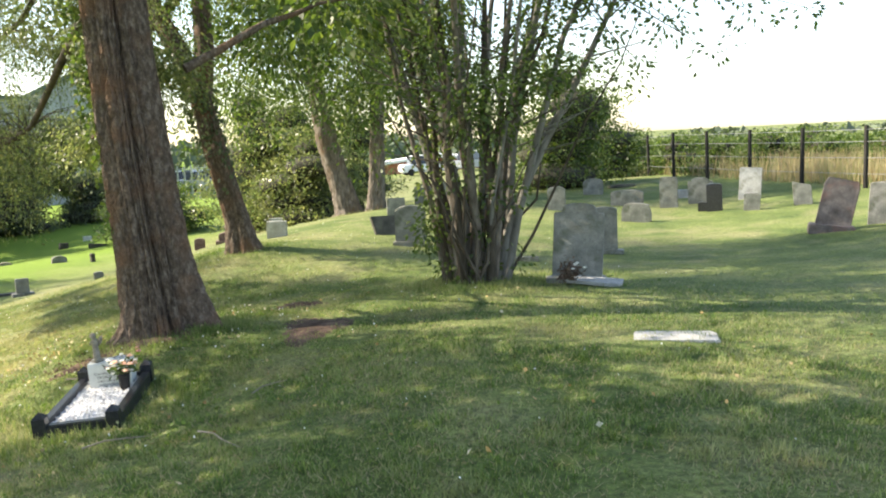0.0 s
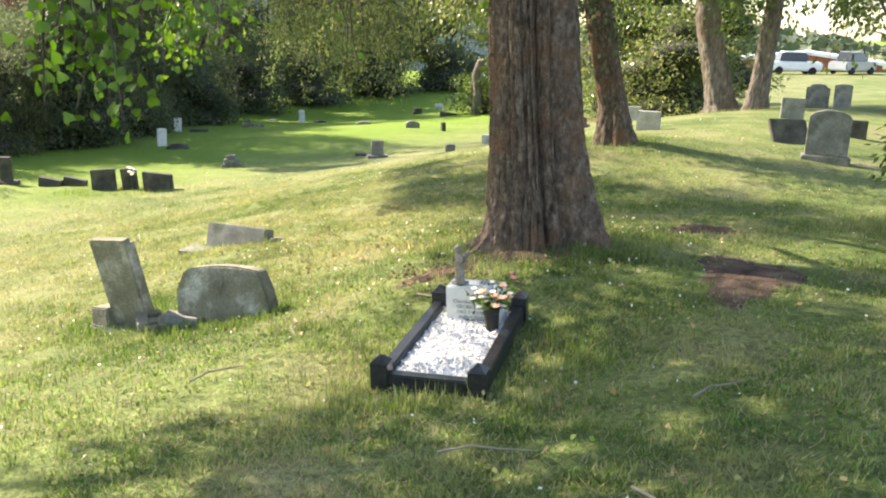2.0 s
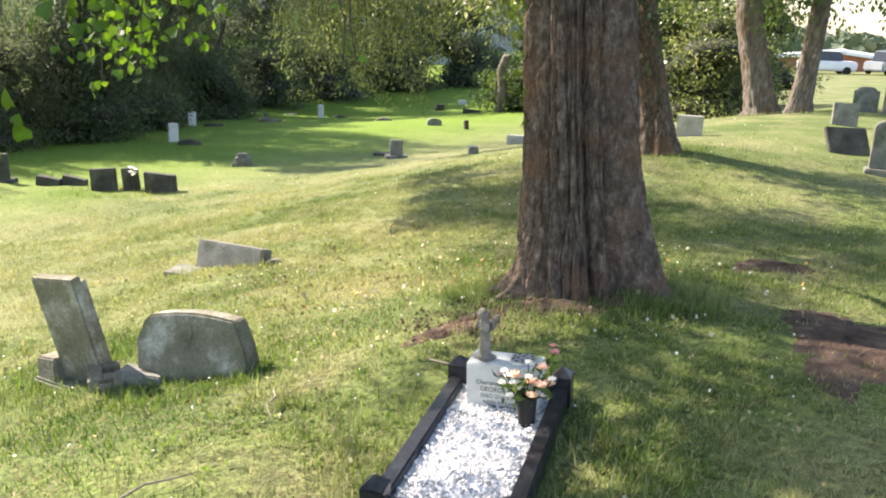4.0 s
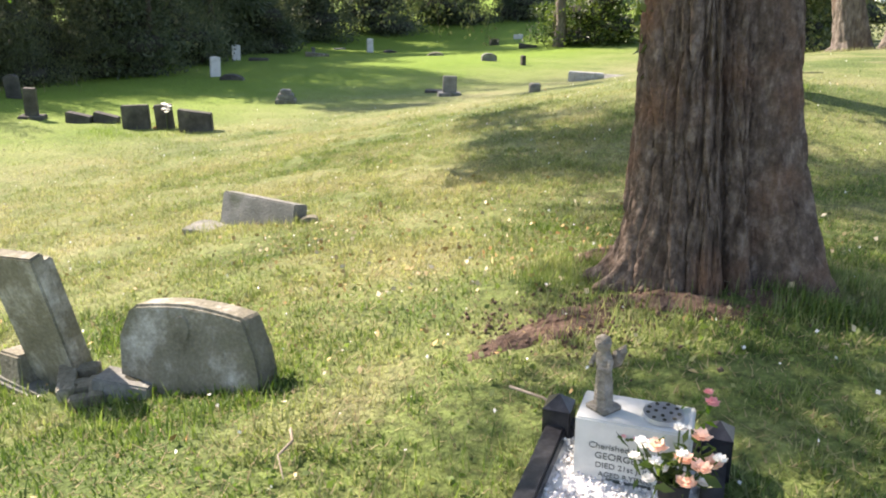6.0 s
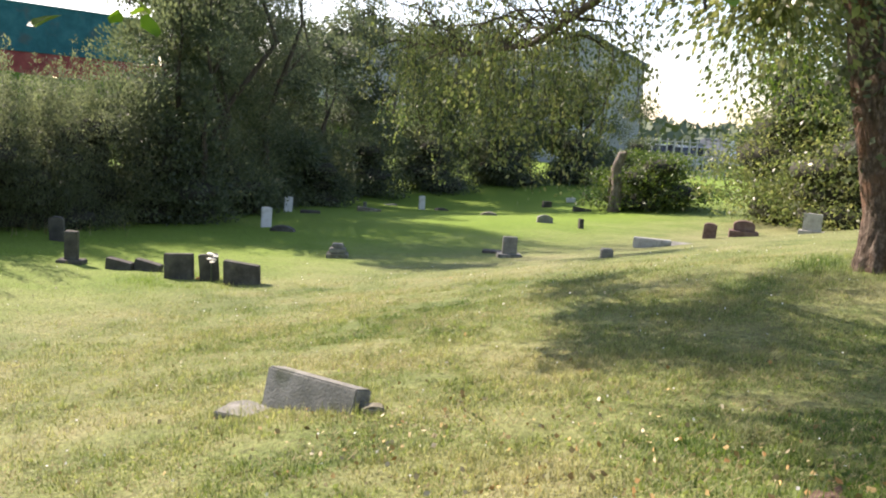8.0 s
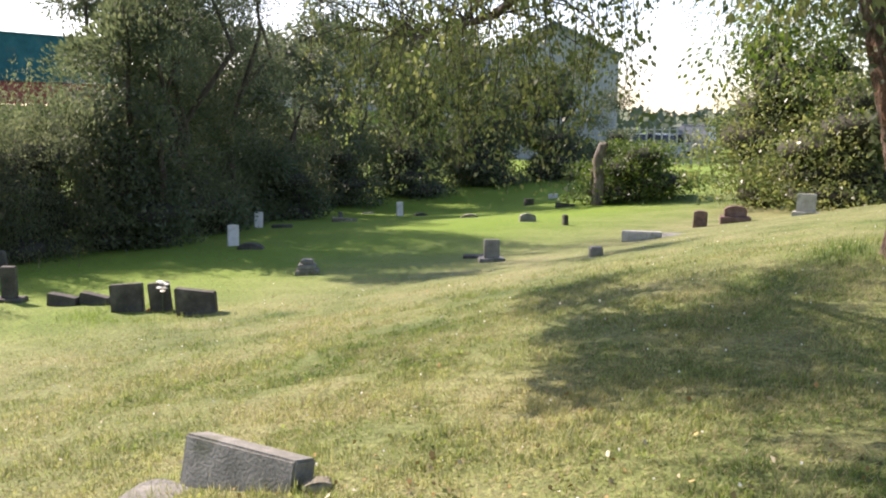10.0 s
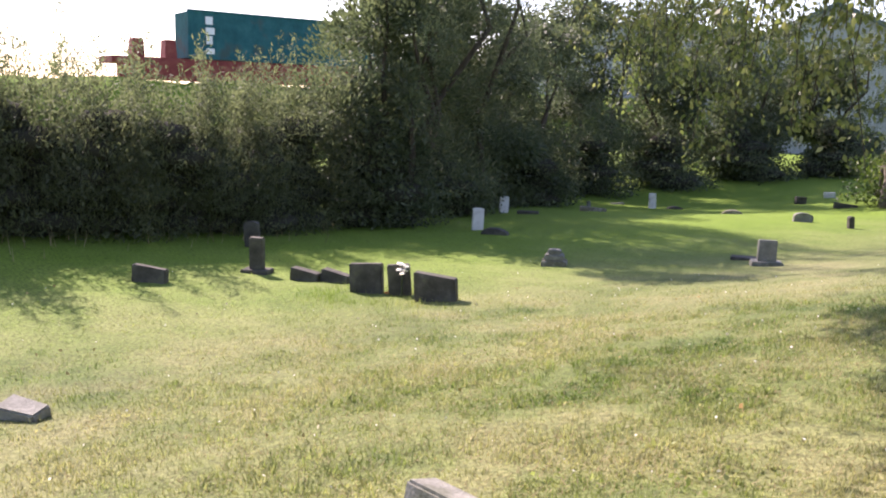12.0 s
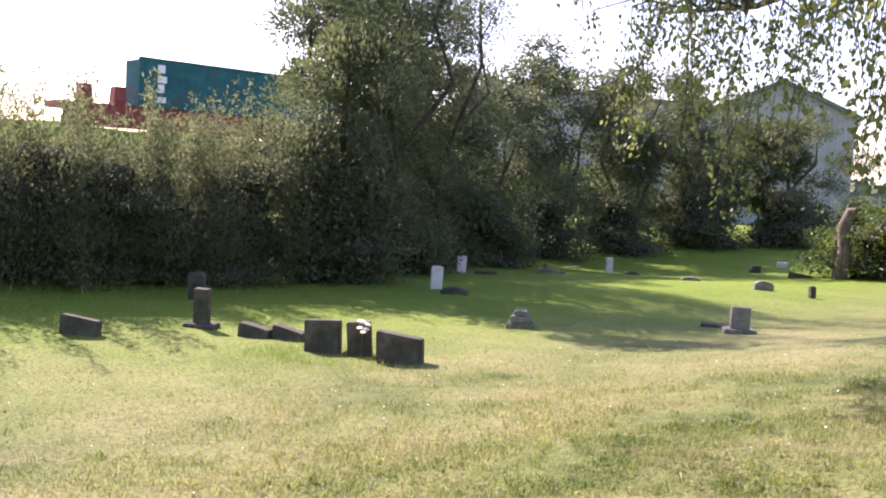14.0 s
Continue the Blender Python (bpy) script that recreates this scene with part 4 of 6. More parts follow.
hedge_bush(-20.6, 16.9, 2.2, 3.2, "shaded bush where the hedge meets the trees", LEAF_DARK, 7000, 0.14, 199, 0.0, True, "bush", "undergrowth", "bush", 5)
dark_tree(-21.9, 19.4, 9.6, 4.6, 201, 58000, 0.1, hang=-0.35)
dark_tree(-23.4, 22.3, 9.4, 4.2, 202, 46000, 0.1, hang=-0.35)
dark_tree(-20.6, 18.0, 5.6, 1.9, 203, 18000, 0.1, hang=-0.35)
for k, (x, y, h, w) in enumerate([(-26.4, 25.6, 6.6, 3.4), (-28.2, 29.4, 7.4, 4.2), (-29.0, 34.0, 8.8, 4.8), (-28.6, 38.6, 8.6, 4.6), (-27.4, 43.0, 7.6, 4.2), (-25.2, 46.5, 7.0, 3.8)]):
    dark_tree(x, y, h, w, 220 + k, 29000, 0.16, "dense dark tree of the wooded lawn edge", 4, 0.06)
    hedge_bush(x + 1.2, y - 1.6, 3.4, 2.4, "shaded undergrowth bush at the lawn's far edge", LEAF_DARK, 6500, 0.14, 240 + k, 0.0, True, "bush", "undergrowth", "bush", 4)
for k, (x, y) in enumerate([(-20.6, 17.6), (-22.4, 20.6), (-24.6, 23.0), (-22.6, 49.5), (-25.0, 26.6)]):
    hedge_bush(x, y, 2.6, 2.2, "shaded undergrowth bush at the lawn's far edge", LEAF_DARK, 7500, 0.115, 260 + k, 0.0, True, "bush", "undergrowth", "bush", 4)
hedge_bush(-16.36, 37.47, 4.2, 2.15, "rounded green bush at the far edge of the lawn", LEAF, 11160, 0.125, 281, 0.1, True, "bush", "far bushes", "bush", 4)
hedge_bush(-10.77, 34.80, 4.6, 5.8, "tall light-green bush at the far edge of the lawn", LEAF_BIRCH, 18600, 0.125, 282, 0.1, True, "bush", "far bushes", "bush", 6)
hedge_bush(-8.68, 34.25, 4.2, 5.0, "tall light-green bush at the far edge of the lawn", LEAF_BIRCH, 14880, 0.125, 283, 0.1, True, "bush", "far bushes", "bush", 6)
hedge_bush(-7.81, 38.45, 4.2, 4.6, "tall light-green bush at the far edge of the lawn", LEAF_BIRCH, 11160, 0.125, 284, 0.1, True, "bush", "far bushes", "bush", 6)
hedge_bush(-8.10, 31.71, 4.4, 3.4, "green bush behind the knoll", LEAF_BIRCH, 11160, 0.125, 285, 0.1, True, "bush", "far bushes", "bush", 5)
hedge_bush(1.56, 29.91, 4.0, 4.2, "green bush by the boundary fence", LEAF, 11160, 0.125, 286, 0.1, True, "bush", "far bushes", "bush", 5)
hedge_bush(3.25, 35.83, 3.6, 3.4, "green bush by the boundary fence", LEAF, 9920, 0.125, 287, 0.1, True, "bush", "far bushes", "bush", 5)

for k, (x, y) in enumerate([(5.62, 43.65), (7.41, 45.43), (8.23, 41.24), (10.79, 45.83), (13.71, 48.21), (15.52, 45.58), (19.13, 48.55)]):
    hedge_bush(x, y, 5.0, 1.75 - 0.06 * k, "low green scrub beyond the boundary fence", LEAF, 3000, 0.24, 300 + k, 0.0, True, "bush", "scrub", "bush", 3)

for k, (x, y, h) in enumerate([(6.4, 34.0, 1.3), (7.2, 31.4, 1.1), (8.6, 29.6, 1.25), (10.2, 28.6, 1.0), (11.6, 26.4, 1.1), (13.2, 25.0, 0.9), (7.6, 38.0, 1.7), (11.5, 34.0, 1.5)]):
    hedge_bush(x, y, 2.6, h, "low green scrub beyond the boundary fence", LEAF, 4000, 0.12, 320 + k, 0.0, True, "bush", "scrub", "bush", 3)

# ---- railway embankment with a container wagon ----
CA, CB = Vector((-49.62, 24.69, 2.61)), Vector((-49.15, 37.99, 0))
along_dir = Vector((CB.x - CA.x, CB.y - CA.y, 0)).normalized()
back_dir = Vector((-along_dir.y, along_dir.x, 0))
rail_z = CA.z - 1.05
R = Matrix((along_dir, back_dir, (0, 0, 1))).transposed().to_4x4()
RAIL = Matrix.Translation((CA.x, CA.y, rail_z)) @ R
s = np.linspace(-45, 60, 60)
prof = [(-9.5, -8.5), (-7.0, -6.6), (-4.0, -3.4), (-1.8, -1.3), (-0.4, -0.3), (4.5, -0.35), (14, -9)]
V = np.array([[(a, b + 0.3 * math.sin(a * 0.7 + b), h + 0.15 * math.sin(a * 0.9 + b * 2)) for b, h in prof] for a in s]).reshape(-1, 3)
emb = new("ground_embankment", mesh_from("embankment", V, grid_faces(60, 7), TURF, True))
emb.matrix_world = RAIL
tagged(emb, "grassy railway embankment behind the hedge", "embankment", kind="structure")
wagon = thing("container_wagon", RAIL, "red flat wagon with upright stanchions on the embankment", "wagon")
part("deck", box(19, 2.5, 0.35, (5.5, 1.3, 0.55), 0.02), RUST, wagon)
part("side_sill", box(18.6, 0.12, 1.05, (5.5, 0.0, -0.3), 0.02), RUST, wagon)
for k, px in enumerate((-2.6, -0.9)):
    part("stanchion", box(0.65, 0.9, 0.95, (px, 0.6, 0.9), 0.03, 0.85), RUST, wagon)
for px in (-2.5, -0.7, 11.6, 13.4):
    bm = bmesh.new()
    bmesh.ops.create_cone(bm, cap_ends=True, segments=20, radius1=0.42, radius2=0.42, depth=0.13, matrix=pose(px, 0.55, 0.42, 90, 0, 0))
    part("wheel", bm, STEEL, wagon)
box_thing = thing("shipping_container", RAIL @ pose(0, 0, 0.92), "long teal ribbed steel container with a white mark on a wagon", "container")
n = 88
xs, V = np.linspace(0.1, 12.1, n), []
for i, x in enumerate(xs):
    d = 0.0 if i % 4 < 2 else 0.045
    V += [(x, d, 0.12), (x, d, 2.48)]
wall = mesh_from("side_panel", np.array(V), np.array([(2 * i, 2 * i + 2, 2 * i + 3, 2 * i + 1) for i in range(n - 1)]), TEAL)
linked("side_panel", wall, box_thing)
part("body", box(12.0, 2.3, 2.44, (6.1, 1.25, 0.06), 0.0), TEAL, box_thing)
for z in (0.0, 2.48):
    part("rail", box(12.2, 0.12, 0.12, (6.1, 0.03, z), 0.01), TEAL, box_thing)
for x in (0.05, 12.15):
    part("corner_post", box(0.16, 0.16, 2.6, (x, 0.05, 0), 0.01), TEAL, box_thing)
for k, (w, h) in enumerate(((0.4, 0.42), (0.5, 0.36), (0.34, 0.44), (0.46, 0.3))):
    part("mark", box(w, 0.02, h, (1.15 + 0.05 * (k % 2), -0.012, 1.85 - 0.52 * k), 0.0), WHITE_PAINT, box_thing, "white painted mark")

# ---- industrial sheds behind the trees ----
def shed(corner, end, eave_z, rise, depth, base_z, label, ribs=40):
    """A shed with its gable between two plan corners, real wall thickness in ribs, pitched roof."""
    a, b = Vector((*corner, base_z)), Vector((*end, base_z))
    L = (b - a).length
    u = (b - a) / L
    m = Matrix((u, Vector((-u.y, u.x, 0)), (0, 0, 1))).transposed().to_4x4()
    e = thing("shed", Matrix.Translation(a) @ m, label, "building")
    H = eave_z - base_z
    bm = bmesh.new()
    f = bm.faces.new([bm.verts.new(p) for p in ((0, 0, 0), (L, 0, 0), (L, 0, H), (L / 2, 0, H + rise), (0, 0, H))])
    ext = bmesh.ops.extrude_face_region(bm, geom=[f])["geom"]
    bmesh.ops.translate(bm, vec=(0, depth, 0), verts=[v for v in ext if isinstance(v, bmesh.types.BMVert)])
    bmesh.ops.recalc_face_normals(bm, faces=bm.faces)
    part("wall", bm, CLAD, e)
    V, F = [], []
    for i in range(ribs):
        x = L * (i + 0.5) / ribs
        t = H + rise * (1 - abs(2 * x / L - 1)) - 0.15
        k = len(V)
        V += [(x - 0.06, -0.002, 0), (x - 0.03, -0.06, 0), (x + 0.03, -0.06, 0), (x + 0.06, -0.002, 0), (x - 0.06, -0.002, t), (x - 0.03, -0.06, t), (x + 0.03, -0.06, t), (x + 0.06, -0.002, t)]
        F += [(k + j, k + j + 1, k + j + 5, k + j + 4) for j in range(3)]
    linked("cladding_ribs", mesh_from("cladding_ribs", np.array(V), np.array(F), CLAD), e)
    for sgn in (-1, 1):
        ang = math.degrees(math.atan2(rise, L / 2))
        bm = box(math.hypot(L / 2, rise) + 0.5, depth + 0.8, 0.3, (0, 0, 0), 0.02)
        bmesh.ops.transform(bm, matrix=pose(L / 2 + sgn * L / 4, depth / 2, H + rise / 2 - 0.02, 0, sgn * ang, 0), verts=bm.verts)
        part("roof", bm, ROOF, e)
    return e


shed((-38.91, 61.88), (-30.29, 66.45), 5.31, 2.3, 20, -3, "pale clad industrial shed with a dark-edged pitched roof")
shed((-58.61, 55.69), (-42.19, 69.26), 6.19, 0.9, 18, -3, "long pale industrial shed behind dark trees")
brick_shed = shed((-15.44, 85.76), (-3.32, 87.01), -1.17, 0.7, 9, -3.2, "low red brick building with a white roof beyond the knoll", 8)
for ob in brick_shed.children:
    ob.data.materials[0] = WHITE_PAINT if ob.name.startswith("roof") else BRICK

# ---- parked vehicles and yard fence far beyond the lawn ----
def car(x, y, rz, paint, label, van=False):
    e = thing("car", pose(x, y, ground(x, y), 0, 0, rz), label, "car", "parked cars")
    h = 1.9 if van else 1.15
    bm = box(4.3, 1.75, 0.75, (0, 0, 0.3), 0.12)
    part("body", bm, paint, e)
    part("cabin", box(3.4 if van else 2.4, 1.6, h - 0.35, (0.15, 0, 1.0), 0.12, 0.85), paint if van else GLASS, e)
    part("roof", box(2.2 if van else 1.7, 1.35, 0.08, (0.15, 0, h + 0.62), 0.03), paint, e)
    for px in (-1.35, 1.35):
        for py in (-0.8, 0.8):
            bm = bmesh.new()
            bmesh.ops.create_cone(bm, cap_ends=True, segments=16, radius1=0.32, radius2=0.32, depth=0.2, matrix=pose(px, py, 0.32, 90, 0, 0))
            part("wheel", bm, POST, e)
    return e


SILVER = material("grey car paint", [(0.28, 0.3, 0.32), (0.38, 0.4, 0.42)], 1.0, 0.25, metal=0.2)
for k, (x, y, v) in enumerate(((-33.75, 78.03, 0), (-32.54, 80.67, 0), (-29.40, 77.57, 0), (-29.22, 73.37, 0), (-29.23, 81.86, 1), (-9.76, 79.42, 0), (-5.33, 80.82, 0))):
    car(x, y, 20 + 37 * k, SILVER if k % 5 else WHITE_PAINT, "pale grey parked car in a yard far off", v)
yard = thing("fence", pose(0, 0, 0), "grey steel yard fence far beyond the lawn", "fence")
for k in range(12):
    px = (-26.58, 59.35), (-21.56, 61.23)
    x, y = (px[0][i] + (px[1][i] - px[0][i]) * k / 11 for i in (0, 1))
    part("post", box(0.1, 0.1, 2.6, (x, y, ground(x, y) - 0.1), 0.01), STEEL, yard)
for z in (0.5, 1.4, 2.3):
    a, b = (Vector((*p, ground(*p) + z)) for p in px)
    linked("rail", mesh_from("rail", *tube([a, a.lerp(b, 0.5), b], [0.03] * 3, 5), STEEL), yard)

# ---- far woods all round ----
rf = np.random.default_rng(77)
n = 60000
az = rf.uniform(-math.pi, math.pi, n)
d = rf.uniform(140, 380, n)
left = 1 / (1 + np.exp((az + 0.12) / 0.06))
rise = -1.6 + d * (0.0005 + 0.016 * left + 0.0025 * np.sin(az * 23) * np.cos(az * 41 + 1)) + 1.0 * np.sin(az * 160 + 3 * np.sin(az * 61))
z = -4 + (rise + 4) * rf.uniform(0, 1, n) ** 0.45
tagged(new("far_woods", leaf_mesh("far_woods", np.stack([d * np.sin(az), d * np.cos(az), z], -1), 1.9, HILL, 78, 0.0, 0.9)), "hazy wooded skyline", "woods", kind="stuff")

# ---- boundary fence and rough grass on the right ----
fence = thing("fence", pose(0, 0, 0), "wire fence on dark timber posts before tall dry grass", "fence")
POSTS = [(4.56, 36.72), (5.12, 33.63), (5.57, 30.54), (6.29, 28.38), (7.09, 26.16), (7.98, 24.16), (8.88, 22.07), (9.87, 19.93), (10.78, 17.79)]
for k, (x, y) in enumerate(POSTS):
    p = part("post", box(0.095, 0.095, 1.65, (0, 0, -0.1), 0.012, 0.9), POST, fence)
    p.matrix_basis = pose(x, y, ground(x, y), random.uniform(-2, 2), random.uniform(-3, 2), 20)
for z in (0.35, 0.75, 1.15, 1.45):
    pts = [Vector((x, y, ground(x, y) + z)) for x, y in POSTS]
    linked("wire", mesh_from("wire", *tube(pts, [0.006] * len(pts), 4), STEEL), fence)


def blades(name, xy, h, w, mat, seed, lean=0.5, label="", lift=0.0, clump=0.0):
    """Grass blades: each one a leaning sliver."""
    r = np.random.default_rng(seed)
    n = len(xy)
    z = lie(xy[:, 0], xy[:, 1]) - 0.004 + lift
    h = h * r.uniform(0.45, 1.25, n)
    if clump:
        q = np.sin(9.1 * xy[:, 0] + 3 * np.sin(5.3 * xy[:, 1])) * np.sin(8.3 * xy[:, 1] + 2.5 * np.sin(6.1 * xy[:, 0])) + 0.6 * np.sin(23 * xy[:, 0] + 4 * np.cos(17 * xy[:, 1])) * np.sin(21 * xy[:, 1])
        h = h * (0.8 + clump * np.clip(q, -0.4, 1.2))
    a = r.uniform(0, 2 * np.pi, n)
    d = np.stack([np.cos(a), np.sin(a)], -1)
    b = np.stack([-d[:, 1], d[:, 0]], -1) * (w * 0.5)
    k = (lean * h * r.uniform(0.2, 1.1, n))[:, None]
    P = lambda q, dz: np.concatenate([q, (z + dz)[:, None]], 1)
    V = np.stack([P(xy - b, 0 * h), P(xy + b, 0 * h), P(xy + d * k, h)], 1).reshape(-1, 3)
    F = np.arange(3 * n).reshape(-1, 3)
    return tagged(new(name, mesh_from(name, V, F, mat)), label, "grass", kind="stuff")


r = np.random.default_rng(50)
t = r.uniform(0, 1, 16000)
P = np.array(POSTS)
q = t * (len(P) - 1)
i = q.astype(int).clip(0, len(P) - 2)
base = P[i] + (P[i + 1] - P[i]) * (q - i)[:, None]
out = np.array([0.55, 0.83])
xy = base + out * r.uniform(0.3, 9, 16000)[:, None]
blades("tall_grass", xy[r.random(16000) < 0.25 + 0.75 * np.clip(t * 2.2 - 0.6, 0, 1)], 0.75, 0.03, STRAW, 51, 0.35, "tall dry straw-coloured grass beyond the fence")
r = np.random.default_rng(52)
hx = np.array([(x - 0.1 + r.normal(0, 0.5), y) for x, y in along(HEDGE, 0.05)])
blades("tall_grass", hx + r.normal(0, 0.3, hx.shape), 0.32, 0.014, STRAW, 53, 0.5, "dead stalks along the hedge foot")

# ---- stones ----
hs = headstone(-4.25, 5.78, 13, 0.68, 0.36, 0.13, "clipped", STONE, "mossy sandstone headstone with clipped shoulders leaning back in the grass", rx=-8, ry=-4, sink=0.14, seed=2)
bm = bmesh.new()
bmesh.ops.create_cone(bm, cap_ends=True, segments=20, radius1=0.05, radius2=0.042, depth=0.012, matrix=pose(-0.02, -0.066, 0.4, 90, 0, 0) @ Matrix.Diagonal((0.8, 1.25, 1, 1)))
part("carved_shield", bm, STONE, hs.children[0])
headstone(-6.35, 8.19, 4, 0.72, 0.25, 0.16, "flat", STONE_GREY, "broken mossy headstone lying tilted on its long edge", rx=-14, ry=-1, sink=0.12, seed=3).location.z -= 0.05
bs = thing("stone_fragment", on_ground(-6.72, 8.0, 20), "pale flat stone fragment beside the broken headstone", "stone")
part("stone", slab_bm(0.3, 0.24, 0.06, "round", 0.018, 5), STONE_GREY, bs).matrix_basis = pose(0, -0.12, -0.005, -88, 0, 0)
bs = thing("stone_fragment", on_ground(-5.9, 8.28, 50), "small grey rock beside the broken headstone", "stone")
part("stone", slab_bm(0.13, 0.06, 0.1, "round", 0.02, 6), STONE, bs)
# leaning tall stone in its broken base
le = thing("headstone", on_ground(-4.95, 5.66, 10), "tall mossy headstone leaning in a broken stone base", "headstone", "headstones")
s = part("slab", slab_bm(0.28, 0.76, 0.07, "flat", 0.004, 4, 0.02), STONE, le)
s.matrix_basis = pose(0.0, 0.0, -0.09, 12, -5, 0)
s = part("back_step", slab_bm(0.235, 0.725, 0.05, "flat", 0.004, 14), STONE, le, "rebated back of the slab")
s.matrix_basis = pose(0.006, 0.061, -0.09, 12, -5, 0)
bm = box(0.17, 0.2, 0.23, (0, 0, 0), 0.01, 0.94)
part("base_block", bm, STONE, le).matrix_basis = pose(-0.2, -0.03, -0.1, -4, -7, -10)
part("footing", box(0.34, 0.3, 0.07, (-0.14, 0.0, -0.06), 0.015, rz=-8), STONE_GREY, le)


def socket_block(x, y, rz, rx, ry, w, d, h, slot, label):
    """Half of a split socket stone: a block with a square notch let into one long edge."""
    e = thing("stone_fragment", on_ground(x, y, rz, rx, ry), label, "stone", "broken base")
    part("block", box(w, d * 0.45, h, (0, -d * 0.275, -0.04), 0.005), STONE, e)
    for sx in (-1, 1):
        part("cheek", box((w - slot) / 2, d * 0.55 - 0.002, h - 0.003, (sx * (w + slot) / 4, d * 0.225, -0.04), 0.005), STONE, e)
    return e


socket_block(-4.77, 5.6, -38, 3, 7, 0.2, 0.17, 0.14, 0.08, "split half of a stone socket block in the grass")
socket_block(-4.66, 5.56, 142, -4, -3, 0.18, 0.14, 0.11, 0.07, "split half of a stone socket block in the grass")
# bored flower block lying beside it
fb = thing("flower_block", on_ground(-4.54, 5.66, 24, -3, 4), "fallen pale stone flower block with a bored hole", "flower block")
bm = box(0.25, 0.14, 0.115, (0, 0, -0.03), 0.008)
part("block", bm, STONE_GREY, fb)
# dark disc on the top face; its colour gives the shade inside the bore
bm = bmesh.new()
bmesh.ops.create_cone(bm, cap_ends=True, segments=18, radius1=0.03, radius2=0.033, depth=0.01, matrix=pose(0.03, 0, 0.0815) @ Matrix.Diagonal((1.3, 0.8, 1, 1)))
part("hole", bm, SHADE_FILL, fb)

bs = thing("stone_fragment", on_ground(-10.42, 7.65, 35), "pale broken stone slab lying in the grass", "stone")
part("stone", slab_bm(0.34, 0.2, 0.09, "slant", 0.015, 15), STONE_GREY, bs).matrix_basis = pose(0, -0.1, 0.03, -80, 4, 0)
# row of dark stones
for args in ((-14.43, 12.07, 8, 0.4, 0.17, 0.2, "slant", 4, "low broken dark stone stump in the lawn row"),
             (-14.15, 12.38, 8, 0.4, 0.17, 0.2, "slant", 6, "low broken dark stone stump in the lawn row"),
             (-13.21, 12.28, 14, 0.42, 0.38, 0.14, "flat", -3, "square dark headstone in the lawn row"),
             (-12.75, 12.48, 22, 0.28, 0.4, 0.13, "flat", -5, "narrow dark headstone with white flowers in the lawn row"),
             (-12.11, 12.54, 12, 0.5, 0.36, 0.2, "slant", -3, "broad dark headstone with a stepped edge in the lawn row")):
    x, y, rz, w, h, t, st, ry, lab = args
    headstone(x, y, rz + 28, w, h, t, st, STONE_DARK, lab, -3, ry, seed=int(w * 100), group="dark lawn stones")
headstone(-15.24, 11.75, 40, 0.2, 0.4, 0.12, "flat", STONE_DARK, "slender dark headstone on a pale foot near the hedge", 2, 1, (0.4, 0.3, 0.05), group="dark lawn stones")
headstone(-17.53, 12.80, 40, 0.26, 0.45, 0.12, "round", STONE_DARK, "dark round-topped headstone in the hedge's shade", 2, -3, group="dark lawn stones")
headstone(-14.94, 10.11, 55, 0.42, 0.22, 0.2, "slant", STONE_DARK, "low dark stone in the hedge's shade", -6, 3, group="dark lawn stones")
# white memorial stones
for x, y, h in ((-18.80, 18.93, 0.5), (-22.20, 22.84, 0.48), (-23.34, 31.05, 0.57)):
    headstone(x, y, 66, 0.26, h, 0.09, "arch", STONE_WHITE, "upright white memorial headstone on the lower lawn", 0, random.uniform(-2, 2), group="white memorial stones")
# plinth stone with a dark slab behind
headstone(-11.97, 19.47, 40, 0.3, 0.3, 0.12, "flat", STONE_GREY, "small grey headstone on a pale plinth", -2, 0, (0.5, 0.34, 0.07), seed=8)
headstone(-12.76, 20.11, 30, 0.5, 0.06, 0.3, "flat", STONE_DARK, "low dark ledger behind the small grey headstone", 0, 0, seed=9)
# stepped cross base
st = thing("cross_base", on_ground(-14.19, 16.68, 40), "stepped stone cross base without its cross", "cross base")
part("step", box(0.42, 0.42, 0.16, (0, 0, -0.06), 0.02), STONE, st)
part("step", box(0.32, 0.32, 0.1, (0, 0, 0.1), 0.02), STONE_GREY, st)
part("step", box(0.22, 0.22, 0.08, (0, 0, 0.2), 0.02), STONE_GREY, st)
# block, kerb slab, red stones
cu = thing("stone_block", on_ground(-8.73, 17.23, 35), "small pale square flower block on the lawn", "flower block")
part("block", box(0.19, 0.19, 0.2, (0, 0, -0.05), 0.02), STONE_GREY, cu)
sl = thing("kerb_set", on_ground(-10.37, 23.05, 20), "low pale stone kerb slab of an old grave", "kerb")
part("kerb", box(0.85, 0.2, 0.26, (0, 0, -0.06), 0.02), STONE_PALE, sl)
part("ledger", box(1.0, 0.9, 0.1, (0.75, 0.6, -0.04), 0.02), STONE_GREY, sl)
headstone(-9.78, 27.81, 20, 0.55, 0.22, 0.3, "round", STONE_RED, "reddish rustic headstone on a broad plinth", 0, 0, (0.75, 0.5, 0.16), seed=10)
headstone(-10.39, 26.89, 20, 0.34, 0.42, 0.25, "round", STONE_RED, "reddish rounded boulder headstone", 0, 2, seed=11)
headstone(-8.16, 28.23, 10, 0.46, 0.4, 0.12, "flat", STONE_PALE, "pale square headstone on the upper lawn", 0, 0, (0.65, 0.3, 0.07), seed=12)
